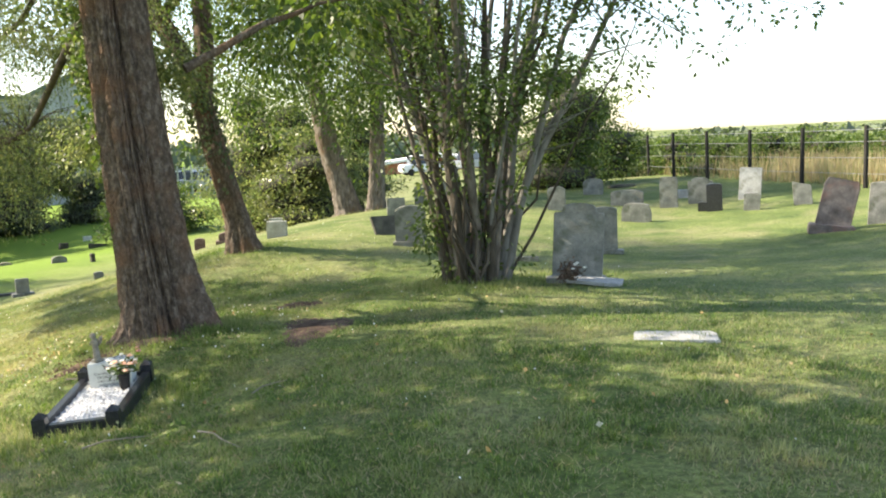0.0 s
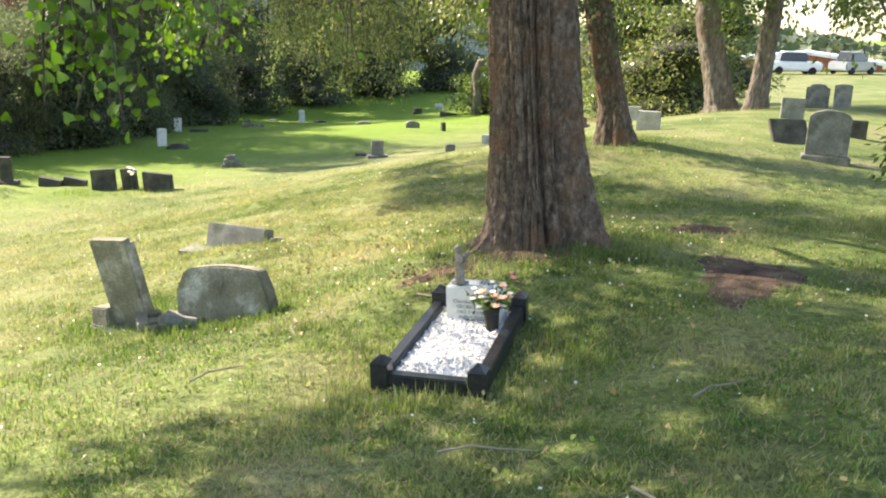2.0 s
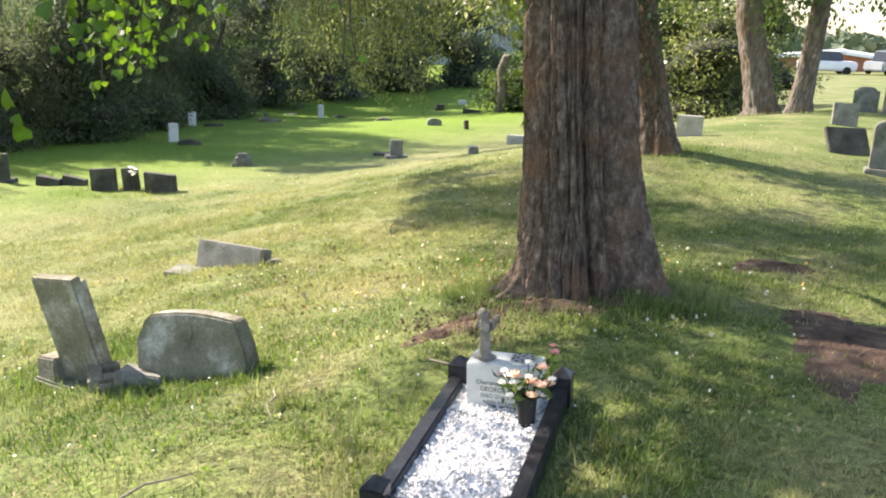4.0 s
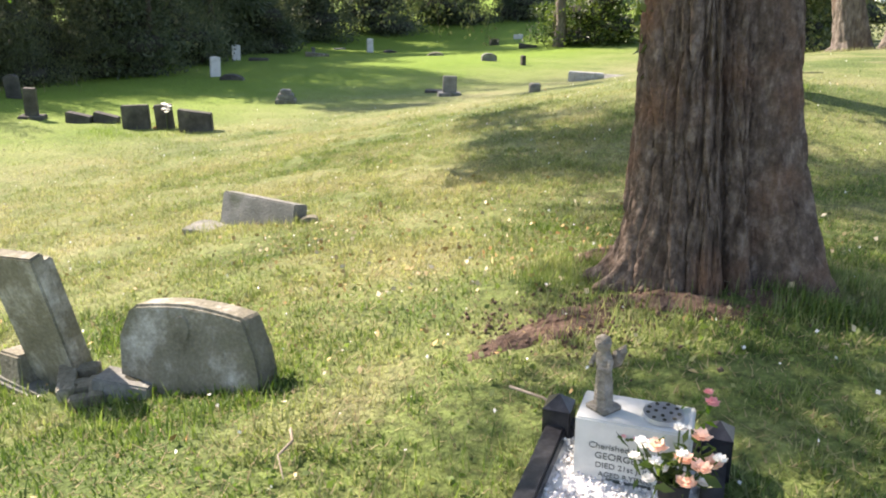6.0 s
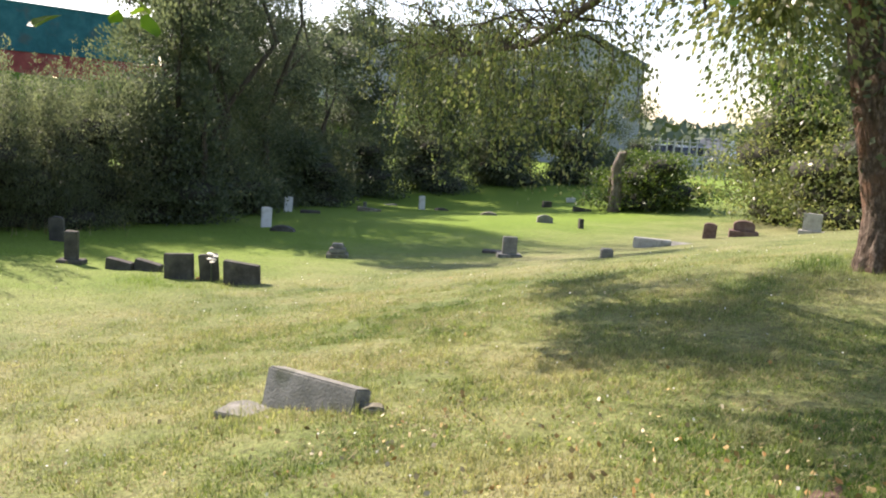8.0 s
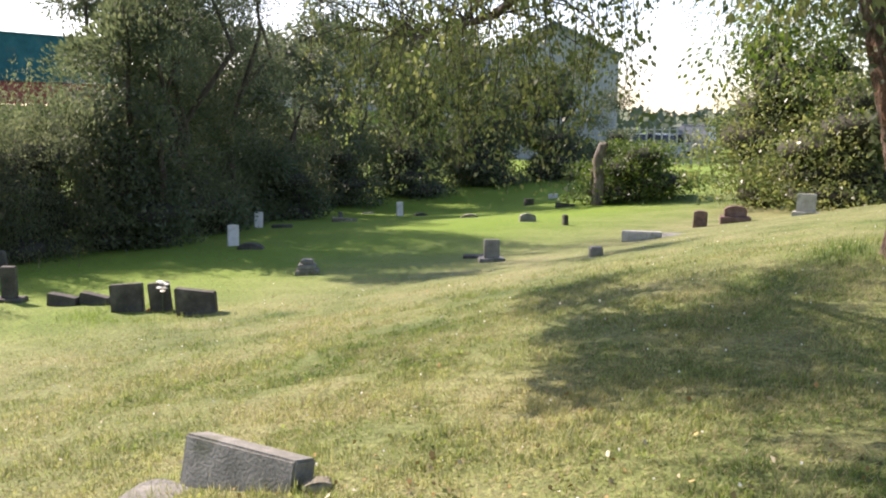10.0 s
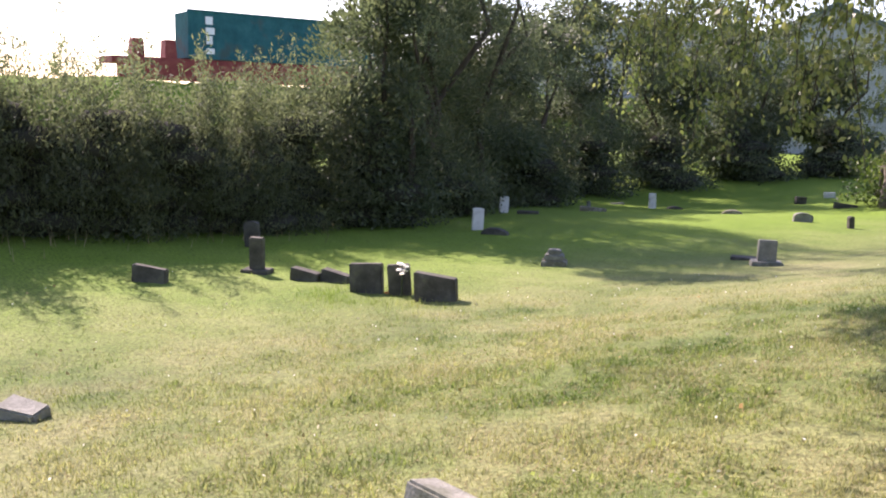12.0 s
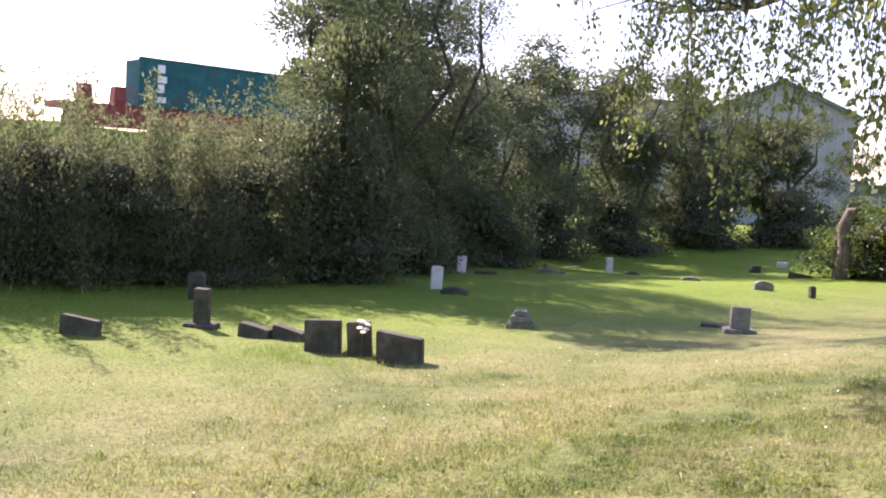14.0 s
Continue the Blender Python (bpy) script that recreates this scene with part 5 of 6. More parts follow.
# scatter of low stones on the lower lawn
for k, (x, y, w, h, st, mt) in enumerate(((-18.03, 18.78, 0.6, 0.13, "round", STONE_DARK), (-21.44, 23.07, 0.6, 0.1, "slant", STONE_DARK), (-21.84, 26.22, 0.8, 0.14, "slant", STONE),
        (-25.06, 31.20, 0.5, 0.06, "flat", STONE_GREY), (-22.82, 31.69, 0.6, 0.12, "round", STONE_DARK), (-19.11, 29.48, 0.6, 0.12, "round", STONE), (-15.93, 27.82, 0.5, 0.24, "round", STONE_GREY),
        (-14.41, 27.35, 0.14, 0.3, "round", STONE_DARK), (-20.59, 36.11, 0.42, 0.28, "flat", STONE_DARK), (-20.59, 38.24, 0.4, 0.2, "flat", STONE_WHITE), (-18.35, 34.98, 0.75, 0.2, "slant", STONE_DARK), (-24.24, 28.71, 0.12, 0.22, "flat", STONE_GREY))):
    headstone(x, y, 35 + 7 * k % 30, w, h, 0.25 if h < 0.2 else 0.14, st, mt, "low weathered stone sunk in the lower lawn" if h < 0.2 else "small weathered headstone on the lower lawn", 0, (-1) ** k * 3, group="scattered lawn stones", seed=20 + k)

# stones on the upper slope
headstone(1.18, 9.74, -8, 0.57, 0.8, 0.12, "shoulder", STONE_GREY, "grey shouldered headstone on a broken pale base", -4, 3, (0.66, 0.3, 0.06), seed=31)
bb = thing("stone_fragment", on_ground(1.3, 9.42, -14, 3, 4), "pale broken base slab before the shouldered headstone", "stone")
part("slab", slab_bm(0.6, 0.22, 0.045, "slant", 0.02, 36), STONE_PALE, bb).matrix_basis = pose(0.06, -0.1, 0.035, -84, 0, 0)
part("chip", slab_bm(0.3, 0.16, 0.06, "round", 0.02, 37), STONE_GREY, bb).matrix_basis = pose(-0.32, -0.06, 0.03, -86, 0, 20)
headstone(1.85, 14.09, -8, 0.4, 0.66, 0.12, "arch", STONE_GREY, "dark grey arched headstone on a pale foot", 0, 0, (0.6, 0.3, 0.06), seed=32)
headstone(-1.45, 14.5, 8, 0.54, 0.56, 0.12, "round", STONE_GREY, "broad grey headstone with rounded shoulders on a pale foot", 0, 1, (0.62, 0.3, 0.08), seed=33)
headstone(-2.05, 15.9, 30, 0.55, 0.42, 0.1, "slant", STONE_DARK, "dark headstone leaning far back", -24, -8, seed=34)
for x, y, rz, w, h, st, mt, rx, ry, lab in (
        (3.13, 22.81, -8, 0.85, 0.42, "arch", STONE_GREY, 0, 0, "broad pale arched headstone"),
        (2.95, 19.22, -8, 0.66, 0.42, "clipped", STONE_GREY, 0, 2, "low grey headstone with clipped corners"),
        (4.07, 21.89, -10, 0.45, 0.78, "chamfer", STONE_GREY, 0, 0, "upright grey headstone with chamfered top"),
        (4.95, 22.39, -10, 0.62, 0.66, "shoulder", STONE_GREY, 0, -1, "grey shouldered headstone on short grass"),
        (4.94, 20.61, -12, 0.36, 0.66, "arch", BLACK, 0, -1, "polished black headstone with rounded top"),
        (4.73, 20.75, -12, 0.3, 0.22, "flat", BLACK, 0, 0, "low black headstone base"),
        (6.16, 22.38, -14, 0.55, 0.8, "flat", STONE_PALE, -6, 3, "pale tall headstone leaning slightly"),
        (5.69, 20.22, -12, 0.36, 0.4, "arch", STONE_GREY, 0, 2, "small grey headstone before a pale one"),
        (6.86, 20.26, -14, 0.4, 0.55, "slant", STONE_GREY, -4, -5, "grey headstone tilted to one side"),
        (6.89, 15.83, -18, 0.5, 0.75, "arch", STONE_GREY, 0, 3, "grey headstone on the upper slope"),
        (2.47, 26.16, -8, 0.6, 0.5, "round", STONE_GREY, 0, 0, "grey round-topped headstone by the bushes"),
        (1.25, 21.65, -5, 0.45, 0.6, "round", STONE_GREY, 0, 0, "weathered headstone behind the shrub"),
        (4.82, 23.89, -8, 0.4, 0.22, "flat", STONE_PALE, 0, 0, "low pale stone in the grass"),
        (0.50, 12.96, -4, 0.5, 0.06, "flat", STONE, 0, 0, "low stone edge in the grass"),
        (-2.5, 19.4, 14, 0.42, 0.4, "flat", STONE_GREY, -4, 0, "grey square headstone beyond the knoll"),
        (-2.64, 25.43, 10, 0.55, 0.6, "shoulder", STONE_GREY, 0, 0, "grey-blue headstone beyond the knoll"),
        (-2.03, 24.96, 10, 0.4, 0.6, "arch", STONE_GREY, 0, 0, "grey-blue headstone beyond the knoll"),
        (-1.25, 17.39, 4, 0.32, 0.3, "flat", STONE_DARK, 0, 0, "low dark headstone beyond the knoll"),
        (-4.47, 16.52, 10, 0.4, 0.32, "flat", STONE_PALE, 0, 0, "pale low headstone beside the mound")):
    headstone(x, y, rz, w, h, 0.13, st, mt, lab, rx, ry, seed=int(abs(x) * 10), group="upper slope headstones")
ln = thing("headstone", on_ground(5.91, 15.56, -14), "grey-brown headstone leaning over on a tilted plinth", "headstone", "upper slope headstones")
s = part("slab", slab_bm(0.58, 0.86, 0.14, "chamfer", 0.004, 41, 0.05), STONE_BROWN, ln)
s.matrix_basis = pose(0.02, 0, 0.08, -6, 13, 0)
p = part("plinth", box(0.75, 0.42, 0.2, (0, 0, -0.08), 0.02), STONE_BROWN, ln)
p.matrix_basis = pose(0, 0, 0, 0, 6, 0)
fl = thing("ledger_stone", on_ground(1.65, 5.71, -6), "flat worn ledger stone level with the turf", "ledger")
part("ledger", slab_bm(0.56, 0.3, 0.06, "chamfer", 0.016, 44), STONE_PALE, fl).matrix_basis = pose(0, -0.12, -0.012, -90, 0, 0)
bn = thing("stone_fragment", on_ground(3.51, 28.04, 20), "broken slab propped on the grass", "stone")
part("stone", box(0.9, 0.25, 0.09, (0, 0, 0.0), 0.02), STONE_DARK, bn)

# ---- small kerbed grave ----
KX, KY = -2.329, 5.368
GRAVE = pose(KX, KY, ground(KX, KY) + 0.022, 1.9, -2.2, 13.5)
kerb = thing("grave_kerb", GRAVE, "small black granite grave kerb with four capped posts", "grave kerb")
W, L = 0.451, 1.015
for sx in (-1, 1):
    part("side_rail", box(0.06, L - 0.07, 0.19, (sx * W / 2, 0, -0.1), 0.006), BLACK, kerb)
for sy in (-1, 1):
    part("end_rail", box(W - 0.07, 0.06, 0.19, (0, sy * L / 2, -0.1), 0.006), BLACK, kerb)
    for sx in (-1, 1):
        bm = box(0.082, 0.082, 0.24, (sx * W / 2, sy * L / 2, -0.1), 0.004)
        bmesh.ops.create_cone(bm, cap_ends=True, segments=4, radius1=0.058, radius2=0.004, depth=0.035, matrix=pose(sx * W / 2, sy * L / 2, 0.1565, 0, 0, 45))
        part("post", bm, BLACK, kerb)
rg = np.random.default_rng(60)
tet = np.array([(1, 0, 0), (-1, 0.2, 0.1), (0, 1, -0.1), (0.1, -1, 0), (0, 0, 0.8), (0.1, 0, -0.8)])
tf = np.array([(0, 2, 4), (2, 1, 4), (1, 3, 4), (3, 0, 4), (2, 0, 5), (1, 2, 5), (3, 1, 5), (0, 3, 5)])
V, F = [], []
for k in range(2600):
    m = np.array(Euler(rg.uniform(0, 6.28, 3)).to_matrix())
    c = np.array((rg.uniform(-W / 2 + 0.035, W / 2 - 0.035), rg.uniform(-L / 2 + 0.035, L / 2 - 0.035), 0.052 + rg.uniform(-0.008, 0.012)))
    V.append((tet * rg.uniform(0.6, 1.2, (6, 1)) * rg.uniform(0.006, 0.012)) @ m.T + c)
    F.append(tf + 6 * k)
gv = tagged(new("gravel", mesh_from("gravel", np.concatenate(V), np.concatenate(F), CHIPS)), "bed of white marble chippings inside the kerb", "gravel", kind="stuff")
gv.matrix_world = GRAVE
bed = thing("gravel_bed", GRAVE, "packed pale bed under the chippings", "gravel")
part("bed", box(W - 0.06, L - 0.06, 0.12, (0, 0, -0.07), 0), CHIPS, bed)

memorial = thing("memorial_block", GRAVE @ pose(0.012, L / 2 - 0.13, 0.045), "white marble memorial block with faded lettering on the kerbed grave", "memorial")
part("block", box(0.3, 0.15, 0.19, (0, 0, 0), 0.004), MARBLE, memorial)


def lettering(text, size, x, z, parent):
    cu = bpy.data.curves.new("lettering", "FONT")
    cu.body, cu.size, cu.align_x, cu.extrude = text, size, "CENTER", 0.0006
    ob = bpy.data.objects.new("lettering", cu)
    scene.collection.objects.link(ob)
    me = bpy.data.meshes.new_from_object(ob.evaluated_get(bpy.context.evaluated_depsgraph_get()))
    bpy.data.objects.remove(ob)
    me.materials.append(LETTER)
    o = linked("lettering", me, parent)
    o.matrix_basis = pose(x, -0.0765, z, 90, 0, 0)


bpy.context.view_layer.update()
lettering("Cherished Memories", 0.026, 0, 0.105, memorial)
lettering("GEORGE EVA", 0.028, -0.01, 0.075, memorial)
lettering("DIED 21st JUNE", 0.024, -0.01, 0.047, memorial)
lettering("AGED 8 YEARS", 0.022, -0.01, 0.02, memorial)
for z, w, x in ((0.006, 0.12, 0.0),):
    part("inscription_line", box(w, 0.002, 0.01, (x, -0.0765, z), 0), LETTER, memorial)
for k in range(9):
    bm = bmesh.new()
    bmesh.ops.create_icosphere(bm, subdivisions=1, radius=0.006, matrix=pose(-0.03 + 0.013 * k * 0.8, -0.0765, 0.152 + 0.006 * math.sin(k * 2)) @ Matrix.Diagonal((1.3, 0.25, 0.9, 1)))
    part("painted_flower", bm, PETAL_RED if k % 3 == 1 else LEAF, memorial)
# pierced flower-holder lid
bm = bmesh.new()
bmesh.ops.create_cone(bm, cap_ends=True, segments=32, radius1=0.056, radius2=0.053, depth=0.012, matrix=pose(0.07, 0.0, 0.198))
lid = part("flower_holder_lid", bm, PLATE, memorial, "pierced metal flower-holder lid")
# piercings are dark discs on the lid, their inner shade given by colour
for k in range(13):
    rr, aa = (0.02, k) if k < 4 else (0.041, k * 0.698)
    bm = bmesh.new()
    bmesh.ops.create_cone(bm, cap_ends=True, segments=10, radius1=0.0055, radius2=0.0055, depth=0.002, matrix=pose(0.07 + rr * math.cos(aa * (1.571 if k < 4 else 1)), rr * math.sin(aa * (1.571 if k < 4 else 1)), 0.2052))
    part("hole", bm, SHADE_FILL, lid)

# little angel statue: one plain lathe-and-lump mesh
def figurine(m, label):
    bm = bmesh.new()
    box(0.058, 0.054, 0.014, (0, 0, 0), 0.003, bm=bm)
    rings = [(0.012, 0.021, 0.019), (0.03, 0.0195, 0.018), (0.06, 0.0185, 0.017), (0.09, 0.0165, 0.015), (0.108, 0.0175, 0.0155), (0.13, 0.0205, 0.0155), (0.144, 0.018, 0.014), (0.152, 0.0085, 0.0085), (0.157, 0.011, 0.0115), (0.166, 0.0155, 0.0165), (0.178, 0.017, 0.0175), (0.188, 0.0145, 0.0145), (0.195, 0.005, 0.005)]
    prev = None
    for z, rx_, ry_ in rings:
        cur = []
        for t in np.linspace(0, 2 * math.pi, 26, endpoint=False):
            k = 1 + (0.13 * math.sin(7 * t + 9 * z) if z < 0.1 else 0.09 * math.sin(6 * t + 300 * z) if z > 0.16 else 0.0)
            tilt = -0.004 if z > 0.153 else 0.0
            cur.append(bm.verts.new((rx_ * k * math.cos(t), ry_ * k * math.sin(t) + tilt, z)))
        if prev:
            for i in range(26):
                bm.faces.new((prev[i], prev[(i + 1) % 26], cur[(i + 1) % 26], cur[i]))
        prev = cur
    bm.faces.new(prev)
    for sx in (-1, 1):
        for i, (p, q, a_) in enumerate((((sx * 0.021, -0.002, 0.138), (sx * 0.027, -0.012, 0.115), 0.0065), ((sx * 0.027, -0.012, 0.115), (sx * 0.008, -0.028, 0.121), 0.0055))):
            v, f = tube([p, Vector(p).lerp(Vector(q), 0.5), q], [a_, a_, a_ * 0.85], 8)
            vs = [bm.verts.new(c) for c in v]
            for g in f:
                bm.faces.new([vs[j] for j in g])
        wv = [bm.verts.new(c) for c in ((sx * 0.005, 0.016, 0.1), (sx * 0.018, 0.026, 0.112), (sx * 0.03, 0.03, 0.148), (sx * 0.027, 0.03, 0.168), (sx * 0.007, 0.018, 0.148))]
        bm.faces.new(wv)
        wv2 = [bm.verts.new(v.co + Vector((0, 0.007, 0))) for v in wv]
        bm.faces.new(wv2[::-1])
        for i in range(5):
            bm.faces.new((wv[i], wv2[i], wv2[(i + 1) % 5], wv[(i + 1) % 5]))
    bmesh.ops.recalc_face_normals(bm, faces=bm.faces)
    ob = part("angel_statue", bm, CONCRETE, None, "", True)
    ob.matrix_world = m
    return tagged(ob, label, "statue")


figurine(GRAVE @ pose(-0.075, L / 2 - 0.14, 0.234, 0, -3, -35) @ Matrix.Diagonal((1.25, 1.25, 1.12, 1)), "small weathered angel statue on the white memorial block")


def flower(bm_at, r, mat, parent, seed, name="bloom"):
    """A layered bloom of cupped petals."""
    rr = random.Random(seed)
    bm = bmesh.new()
    for ring, (n, tilt, s) in enumerate(((5, 25, 0.6), (6, 50, 0.85), (7, 75, 1.0))):
        for k in range(n):
            m = pose(*bm_at) @ Euler((0, 0, 6.283 * (k + 0.5 * ring) / n + rr.random() * 0.4)).to_matrix().to_4x4() @ Euler((0, radians(tilt + rr.uniform(-10, 10)), 0)).to_matrix().to_4x4()
            a = [m @ Vector(c) for c in ((0, -0.25 * r * s, 0), (0.12 * r, -0.45 * r * s, 0.55 * r * s), (0, 0, r * s), (0.12 * r, 0.45 * r * s, 0.55 * r * s), (0, 0.25 * r * s, 0))]
            bm.faces.new([bm.verts.new(c) for c in a])
    return part(name, bm, mat, parent)


pot = thing("flower_pot", GRAVE @ pose(0.135, L / 2 - 0.31, 0.045), "dark pot of peach and white flowers on the chippings", "flowers")
bm = bmesh.new()
bmesh.ops.create_cone(bm, cap_ends=False, segments=24, radius1=0.032, radius2=0.042, depth=0.13, matrix=pose(0, 0, 0.065))
bmesh.ops.solidify(bm, geom=bm.faces[:], thickness=0.004)
part("pot", bm, POST, pot)
rr = random.Random(70)
heads = [(0.02, -0.02, 0.2, 0), (-0.05, 0.0, 0.21, 0), (0.05, 0.03, 0.24, 0), (-0.03, -0.03, 0.17, 1), (0.07, -0.03, 0.15, 1), (-0.08, 0.01, 0.2, 1), (-0.06, -0.04, 0.14, 1), (0.0, 0.02, 0.26, 1), (0.03, -0.05, 0.155, 0), (-0.085, -0.03, 0.235, 1), (0.085, 0.0, 0.19, 0), (-0.045, -0.05, 0.2, 1), (0.015, -0.045, 0.23, 1), (0.06, -0.045, 0.2, 0), (-0.1, 0.0, 0.17, 1), (0.1, -0.02, 0.22, 1)]
for k, (x, y, z, c) in enumerate(heads):
    linked("stem", mesh_from("stem", *tube([(0, 0, 0.1), (x * 0.5, y * 0.5, 0.13), (x, y, z)], [0.0025] * 3, 5), LEAF), pot)
    flower((x, y, z), 0.031 if c == 0 else 0.02, PETAL_WHITE if c else PETAL_PEACH, pot, 71 + k)
linked("leaves", leaf_mesh("leaves", [(rr.gauss(0, 0.04), rr.gauss(0, 0.03), rr.uniform(0.11, 0.22)) for k in range(70)], 0.045, LEAF, 75, 0.0, 0.4), pot)
spray = thing("flower_spray", GRAVE @ pose(0.2, L / 2 - 0.06, 0.15), "red and white artificial flower spray", "flowers")
linked("stem", mesh_from("stem", *tube([(-0.08, 0, 0.0), (-0.03, 0, 0.06), (0.0, 0, 0.11)], [0.003] * 3, 5), LEAF), spray)
flower((0.0, 0, 0.11), 0.024, PETAL_RED, spray, 90)
flower((-0.012, 0.01, 0.135), 0.016, PETAL_RED, spray, 91)
linked("leaves", leaf_mesh("leaves", [(rr.uniform(-0.07, 0), rr.gauss(0, 0.012), rr.uniform(0.03, 0.11)) for k in range(14)], 0.035, LEAF_LIME, 76, 0.0, 0.5), spray)

# flowers by the dark stones and the shouldered headstone
wf = thing("flower_bunch", on_ground(-12.74, 12.51, 30), "white flower bunch on the narrow dark headstone", "flowers")
for k in range(7):
    flower((rr.gauss(0.02, 0.05), -0.1 + rr.gauss(0, 0.03), 0.36 + rr.gauss(0, 0.035)), 0.05, PETAL_WHITE, wf, 100 + k)
linked("stem", mesh_from("stem", *tube([(0.02, -0.1, 0), (0.02, -0.1, 0.2), (0.02, -0.1, 0.34)], [0.012] * 3, 6), LEAF_DARK), wf)
of = thing("flower_bunch", on_ground(-12.86, 12.43, 30), "orange flowers at the foot of the dark headstones", "flowers")
for k in range(8):
    flower((rr.gauss(0, 0.06), rr.gauss(0, 0.04), 0.02 + rr.random() * 0.05), 0.04, ORANGE, of, 120 + k)
hf = thing("flower_bunch", on_ground(1.14, 9.19, 0), "faded brown and white flowers before the shouldered headstone", "flowers")
linked("leaves", leaf_mesh("leaves", [(rr.gauss(-0.06, 0.06), rr.gauss(0, 0.04), 0.08 + abs(rr.gauss(0.07, 0.07))) for k in range(220)], 0.055, SOIL, 77, 0.0, 0.4), hf)
for k in range(5):
    flower((rr.gauss(0.03, 0.04), -0.02, 0.22 + rr.gauss(0, 0.03)), 0.03, PETAL_WHITE, hf, 140 + k)

# broken tree stump at the far edge
stump = thing("tree_stump", on_ground(-17.30, 35.63), "tall pale broken tree stump at the wood's edge", "tree stump")
linked("stem", mesh_from("stem", *joined([tube([(0, 0, -0.2), (0.05, 0, 0.9), (-0.05, 0, 1.75), (0.15, 0, 2.3), (0.32, 0, 2.35)], [0.28, 0.2, 0.2, 0.17, 0.08], 10), tube([(-0.02, 0, 1.6), (-0.25, 0, 1.3), (-0.28, 0, 0.7)], [0.1, 0.08, 0.03], 7)]), BARK_GREY, True), stump)

# ---- bare soil ----
BARE = []


def soil_patch(x, y, rx, ry, rz, seed, label):
    BARE.append((x, y, rx, ry, rz))
    n, rings = 40, 9
    rs = np.random.default_rng(seed)
    edge = 1 + 0.22 * np.sin(3 * np.linspace(0, 6.283, n, endpoint=False) + seed) + rs.normal(0, 0.09, n)
    V = []
    for k in range(rings):
        s = k / (rings - 1)
        for i in range(n):
            a = 6.283 * i / n
            u, v = rx * s * edge[i] * math.cos(a), ry * s * edge[i] * math.sin(a)
            c, d = math.cos(radians(rz)), math.sin(radians(rz))
            X, Y = x + u * c - v * d, y + u * d + v * c
            V.append((X, Y, ground(X, Y) + float(rough_noise(X, Y)) + (0.02 - 0.035 * s ** 3) + rs.normal(0, 0.004)))
    ob = new("soil_patch", mesh_from("soil_patch", np.array(V), grid_faces(rings, n, True), SOIL, True))
    tagged(ob, label, "soil", kind="structure")


soil_patch(-1.25, 7.1, 0.36, 0.72, 8, 1, "bare red-brown soil worn in the turf")
soil_patch(-1.86, 8.88, 0.35, 0.25, 10, 2, "bare soil worn in the turf beside the trunk")
soil_patch(-3.29, 7.63, 0.16, 0.26, 10, 3, "bare red-brown soil bank against the trunk's foot")
soil_patch(-2.71, 6.95, 0.36, 0.13, 8, 4, "bare red-brown soil at the trunk's foot")
soil_patch(-3.06, 6.6, 0.4, 0.15, 62, 5, "bare strip of soil in the grass")
soil_patch(-2.40, 7.16, 0.16, 0.1, 0, 6, "bare soil between the roots of the trunk")

# crumbled clods and bark bits about the trunk's foot
rk = np.random.default_rng(66)
V, F = [], []
for k in range(420):
    m = np.array(Euler(rk.uniform(0, 6.28, 3)).to_matrix())
    x, y = (rk.normal(-3.03, 0.2), rk.normal(6.61, 0.15)) if k % 3 else (rk.normal(-2.71, 0.28), rk.normal(6.95, 0.1))
    c = np.array((x, y, ground(x, y) + float(rough_noise(x, y)) + 0.012))
    V.append((tet * rk.uniform(0.6, 1.3, (6, 1)) * rk.uniform(0.004, 0.014)) @ m.T + c)
    F.append(tf + 6 * k)
tagged(new("soil_clods", mesh_from("soil_clods", np.concatenate(V), np.concatenate(F), SOIL)), "crumbled brown soil clods about the trunk's foot", "soil", kind="stuff")

# ---- lawn grass, thickest along the walk ----
rl = np.random.default_rng(200)


def scatter(n, cx, cy, sx, sy):
    return np.stack([rl.normal(cx, sx, n), rl.normal(cy, sy, n)], -1)


def field(n, x0, x1, y0, y1):
    return np.stack([rl.uniform(x0, x1, n), rl.uniform(y0, y1, n)], -1)


def lawn(n, reach):
    """Places over the whole lawn, thinning out gradually away from the line walked."""
    xy = field(n, -17.0, 6.0, 0.5, 20.0)
    a, b = np.array((0.4, 2.6)), np.array((-7.0, 10.0))
    t = np.clip(((xy - a) @ (b - a)) / ((b - a) @ (b - a)), 0, 1)
    d = np.linalg.norm(xy - a - t[:, None] * (b - a), axis=1)
    return xy[rl.random(n) < np.exp(-(d / reach) ** 2)]


def clear(xy):
    """False on the grave, in the trunk and on bare soil."""
    u, v = (xy[:, 0] - KX) * math.cos(radians(14)) + (xy[:, 1] - KY) * math.sin(radians(14)), -(xy[:, 0] - KX) * math.sin(radians(14)) + (xy[:, 1] - KY) * math.cos(radians(14))
    keep = ~((np.abs(u) < 0.26) & (np.abs(v) < 0.55)) & (np.hypot(xy[:, 0] - TX, xy[:, 1] - TY) > 0.42)
    for x, y, rx, ry, rz in BARE:
        c, d = math.cos(radians(rz)), math.sin(radians(rz))
        p, q = ((xy[:, 0] - x) * c + (xy[:, 1] - y) * d) / rx, (-(xy[:, 0] - x) * d + (xy[:, 1] - y) * c) / ry
        keep &= np.hypot(p, q) + rl.normal(0, 0.3, len(xy)) + 0.3 * np.sin(19 * xy[:, 0]) * np.sin(23 * xy[:, 1]) > 0.8
    return keep


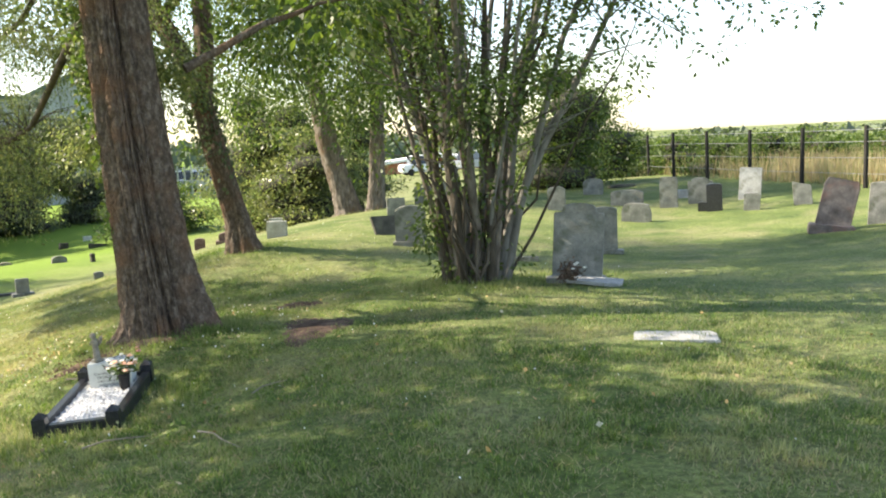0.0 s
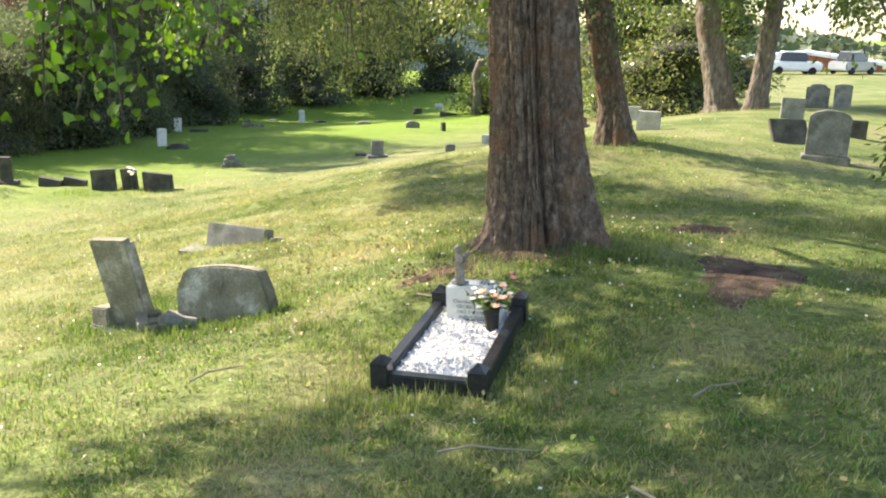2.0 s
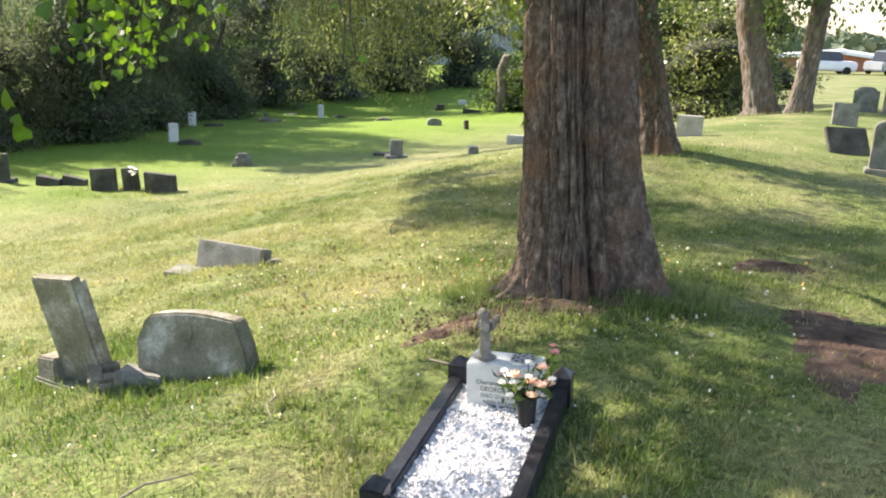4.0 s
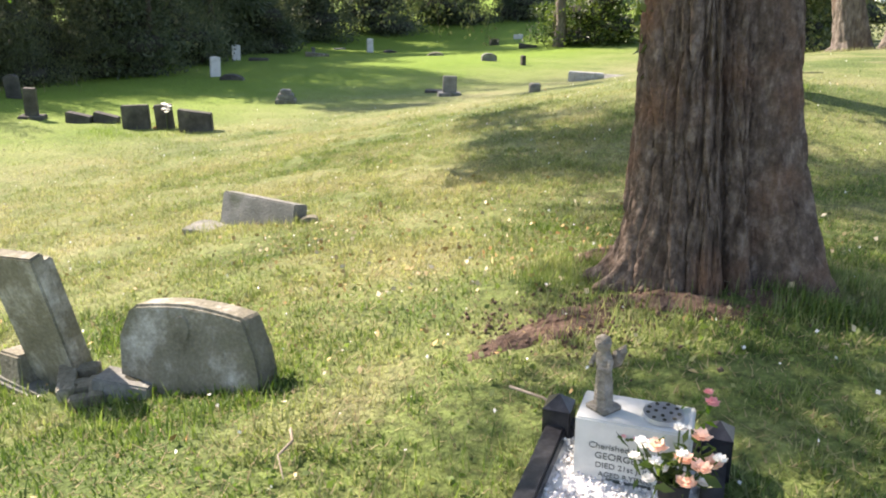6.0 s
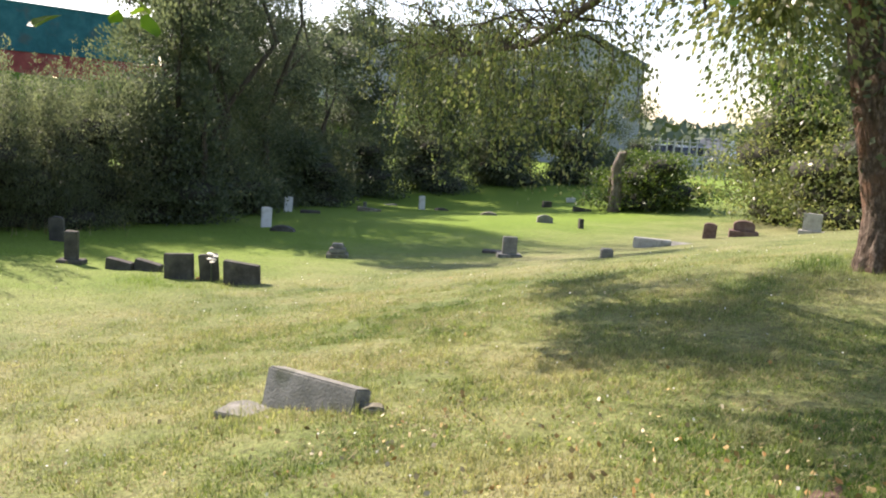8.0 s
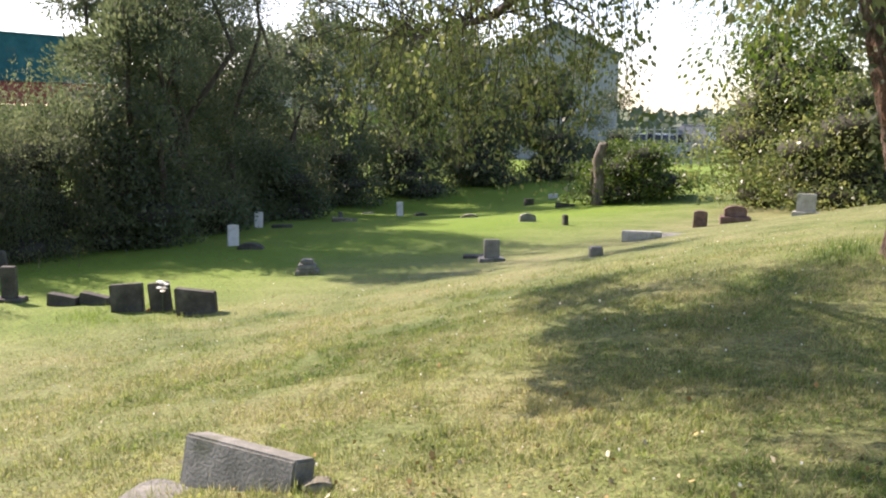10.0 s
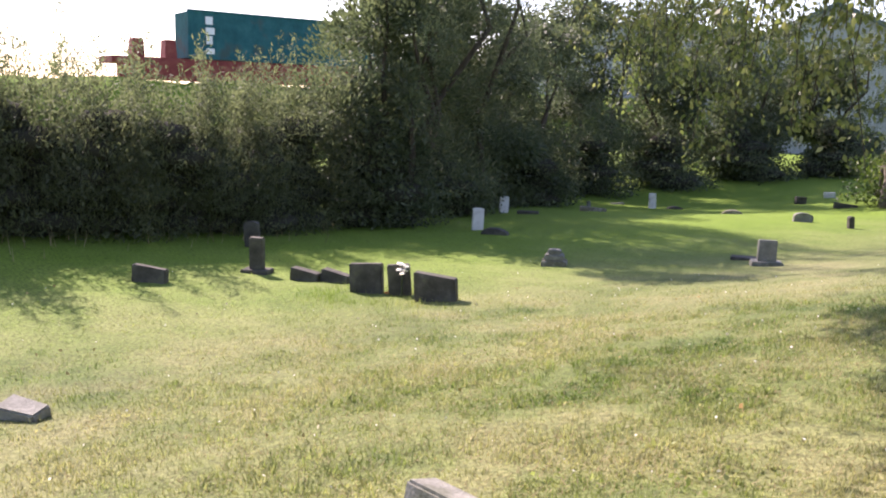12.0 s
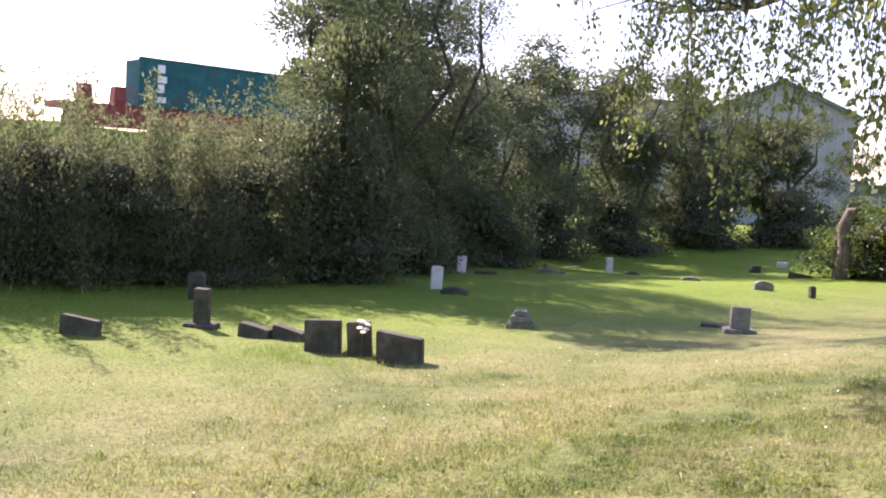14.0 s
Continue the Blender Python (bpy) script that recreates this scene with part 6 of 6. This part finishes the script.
xy = lawn(2300000, 3.6)
thin = np.sin(1.7 * xy[:, 0] + 2 * np.sin(1.1 * xy[:, 1])) * np.cos(1.4 * xy[:, 1]) + rl.normal(0, 0.5, len(xy)) > -0.8
blades("lawn_grass", xy[clear(xy) & thin], 0.034, 0.0075, BLADE, 201, 1.0, "short mown grass with dry straw among the green", 0.0, 0.75)
xy = lawn(420000, 3.6)
blades("dead_grass", xy[clear(xy)], 0.022, 0.006, STRAW, 207, 2.4, "dead straw-coloured stalks lying among the lawn grass", 0.008)
# longer tufts round stones and trunks
tufts = []
for x, y, r_, n in ((-2.83, 7.28, 0.75, 1500), (-2.15, 7.3, 0.3, 1300), (-3.3, 7.2, 0.25, 700), (0.03, 9.6, 0.85, 3500), (-4.2, 13.6, 0.8, 1500), (KX, KY - 0.62, 0.3, 700), (KX + 0.35, KY, 0.4, 700), (KX - 0.35, KY, 0.4, 500), (-4.2, 5.7, 0.5, 900), (-5.0, 5.7, 0.5, 900), (-6.4, 8.2, 0.55, 900), (1.2, 11.0, 0.7, 900), (-12.9, 12.2, 0.9, 1200), (-4.3, 25.0, 1.4, 1500)):
    a, d = rl.uniform(0, 6.283, n), r_ * (0.75 + rl.normal(0, 0.2, n))
    tufts.append(np.stack([x + d * np.cos(a), y + d * np.sin(a)], -1))
xy = np.concatenate(tufts)
u, v = (xy[:, 0] - KX) * math.cos(radians(14)) + (xy[:, 1] - KY) * math.sin(radians(14)), -(xy[:, 0] - KX) * math.sin(radians(14)) + (xy[:, 1] - KY) * math.cos(radians(14))
blades("grass_tufts", xy[~((np.abs(u) < 0.26) & (np.abs(v) < 0.55))], 0.085, 0.006, BLADE, 203, 0.6, "longer uncut grass round stones and trunks")
# broad-leaved weeds in loose clumps
cl = np.concatenate([scatter(260, -4.0, 7.2, 1.6, 1.6), scatter(160, -1.6, 5.2, 1.2, 1.2), scatter(140, -6.5, 9.5, 2.0, 1.6)])
xy = np.repeat(cl, 9, 0) + rl.normal(0, 0.05, (len(cl) * 9, 2))
xy = xy[clear(xy)]
c = np.stack([xy[:, 0], xy[:, 1], lie(xy[:, 0], xy[:, 1]) + rl.uniform(0.012, 0.035, len(xy))], -1)
tagged(new("lawn_weeds", leaf_mesh("lawn_weeds", c, 0.024, BLADE, 214, 0, 0.7)), "low broad-leaved weeds in clumps in the turf", "weeds", kind="stuff")
# clover heads, feathers and fallen leaves on the lawn
xy = np.concatenate([scatter(380, -3, 6, 3, 3), scatter(420, -7, 11, 4, 4)])
c = np.stack([xy[:, 0], xy[:, 1], lie(xy[:, 0], xy[:, 1]) + 0.035], -1)
tagged(new("daisies", leaf_mesh("daisies", c, 0.014, PETAL_WHITE, 210, 0, 0.9)), "scattered white daisies and petals on the lawn", "flowers", kind="stuff")
xy = np.concatenate([scatter(260, -1.5, 5, 2.4, 2.6), scatter(160, -6, 9, 4, 4), scatter(420, -3.9, 7.6, 0.9, 0.9), scatter(160, -5.6, 7.9, 0.5, 0.5)])
c = np.stack([xy[:, 0], xy[:, 1], lie(xy[:, 0], xy[:, 1]) + 0.03], -1)
tagged(new("fallen_leaves", leaf_mesh("fallen_leaves", c, 0.028, DRYLEAF, 211, 0, 0.8)), "scattered dry fallen leaves", "leaves", kind="stuff")
for k, (x, y, L, a) in enumerate(((-2.75, 5.95, 0.42, -18), (-1.6, 4.2, 0.35, 30), (-3.2, 4.6, 0.3, 70), (-0.9, 3.9, 0.4, -40), (-3.4, 5.4, 0.28, -55), (-1.0, 5.1, 0.33, 60))):
    tw = thing("twig", on_ground(x, y, a), "fallen bare twig on the grass", "twig", "fallen twigs")
    linked("stick", mesh_from("stick", *tube([(-L / 2, 0, 0.03), (-L / 6, 0.02, 0.045), (L / 6, -0.01, 0.05), (L / 2, 0.02, 0.03)], [0.006, 0.005, 0.004, 0.002], 6), WOOD, True), tw)
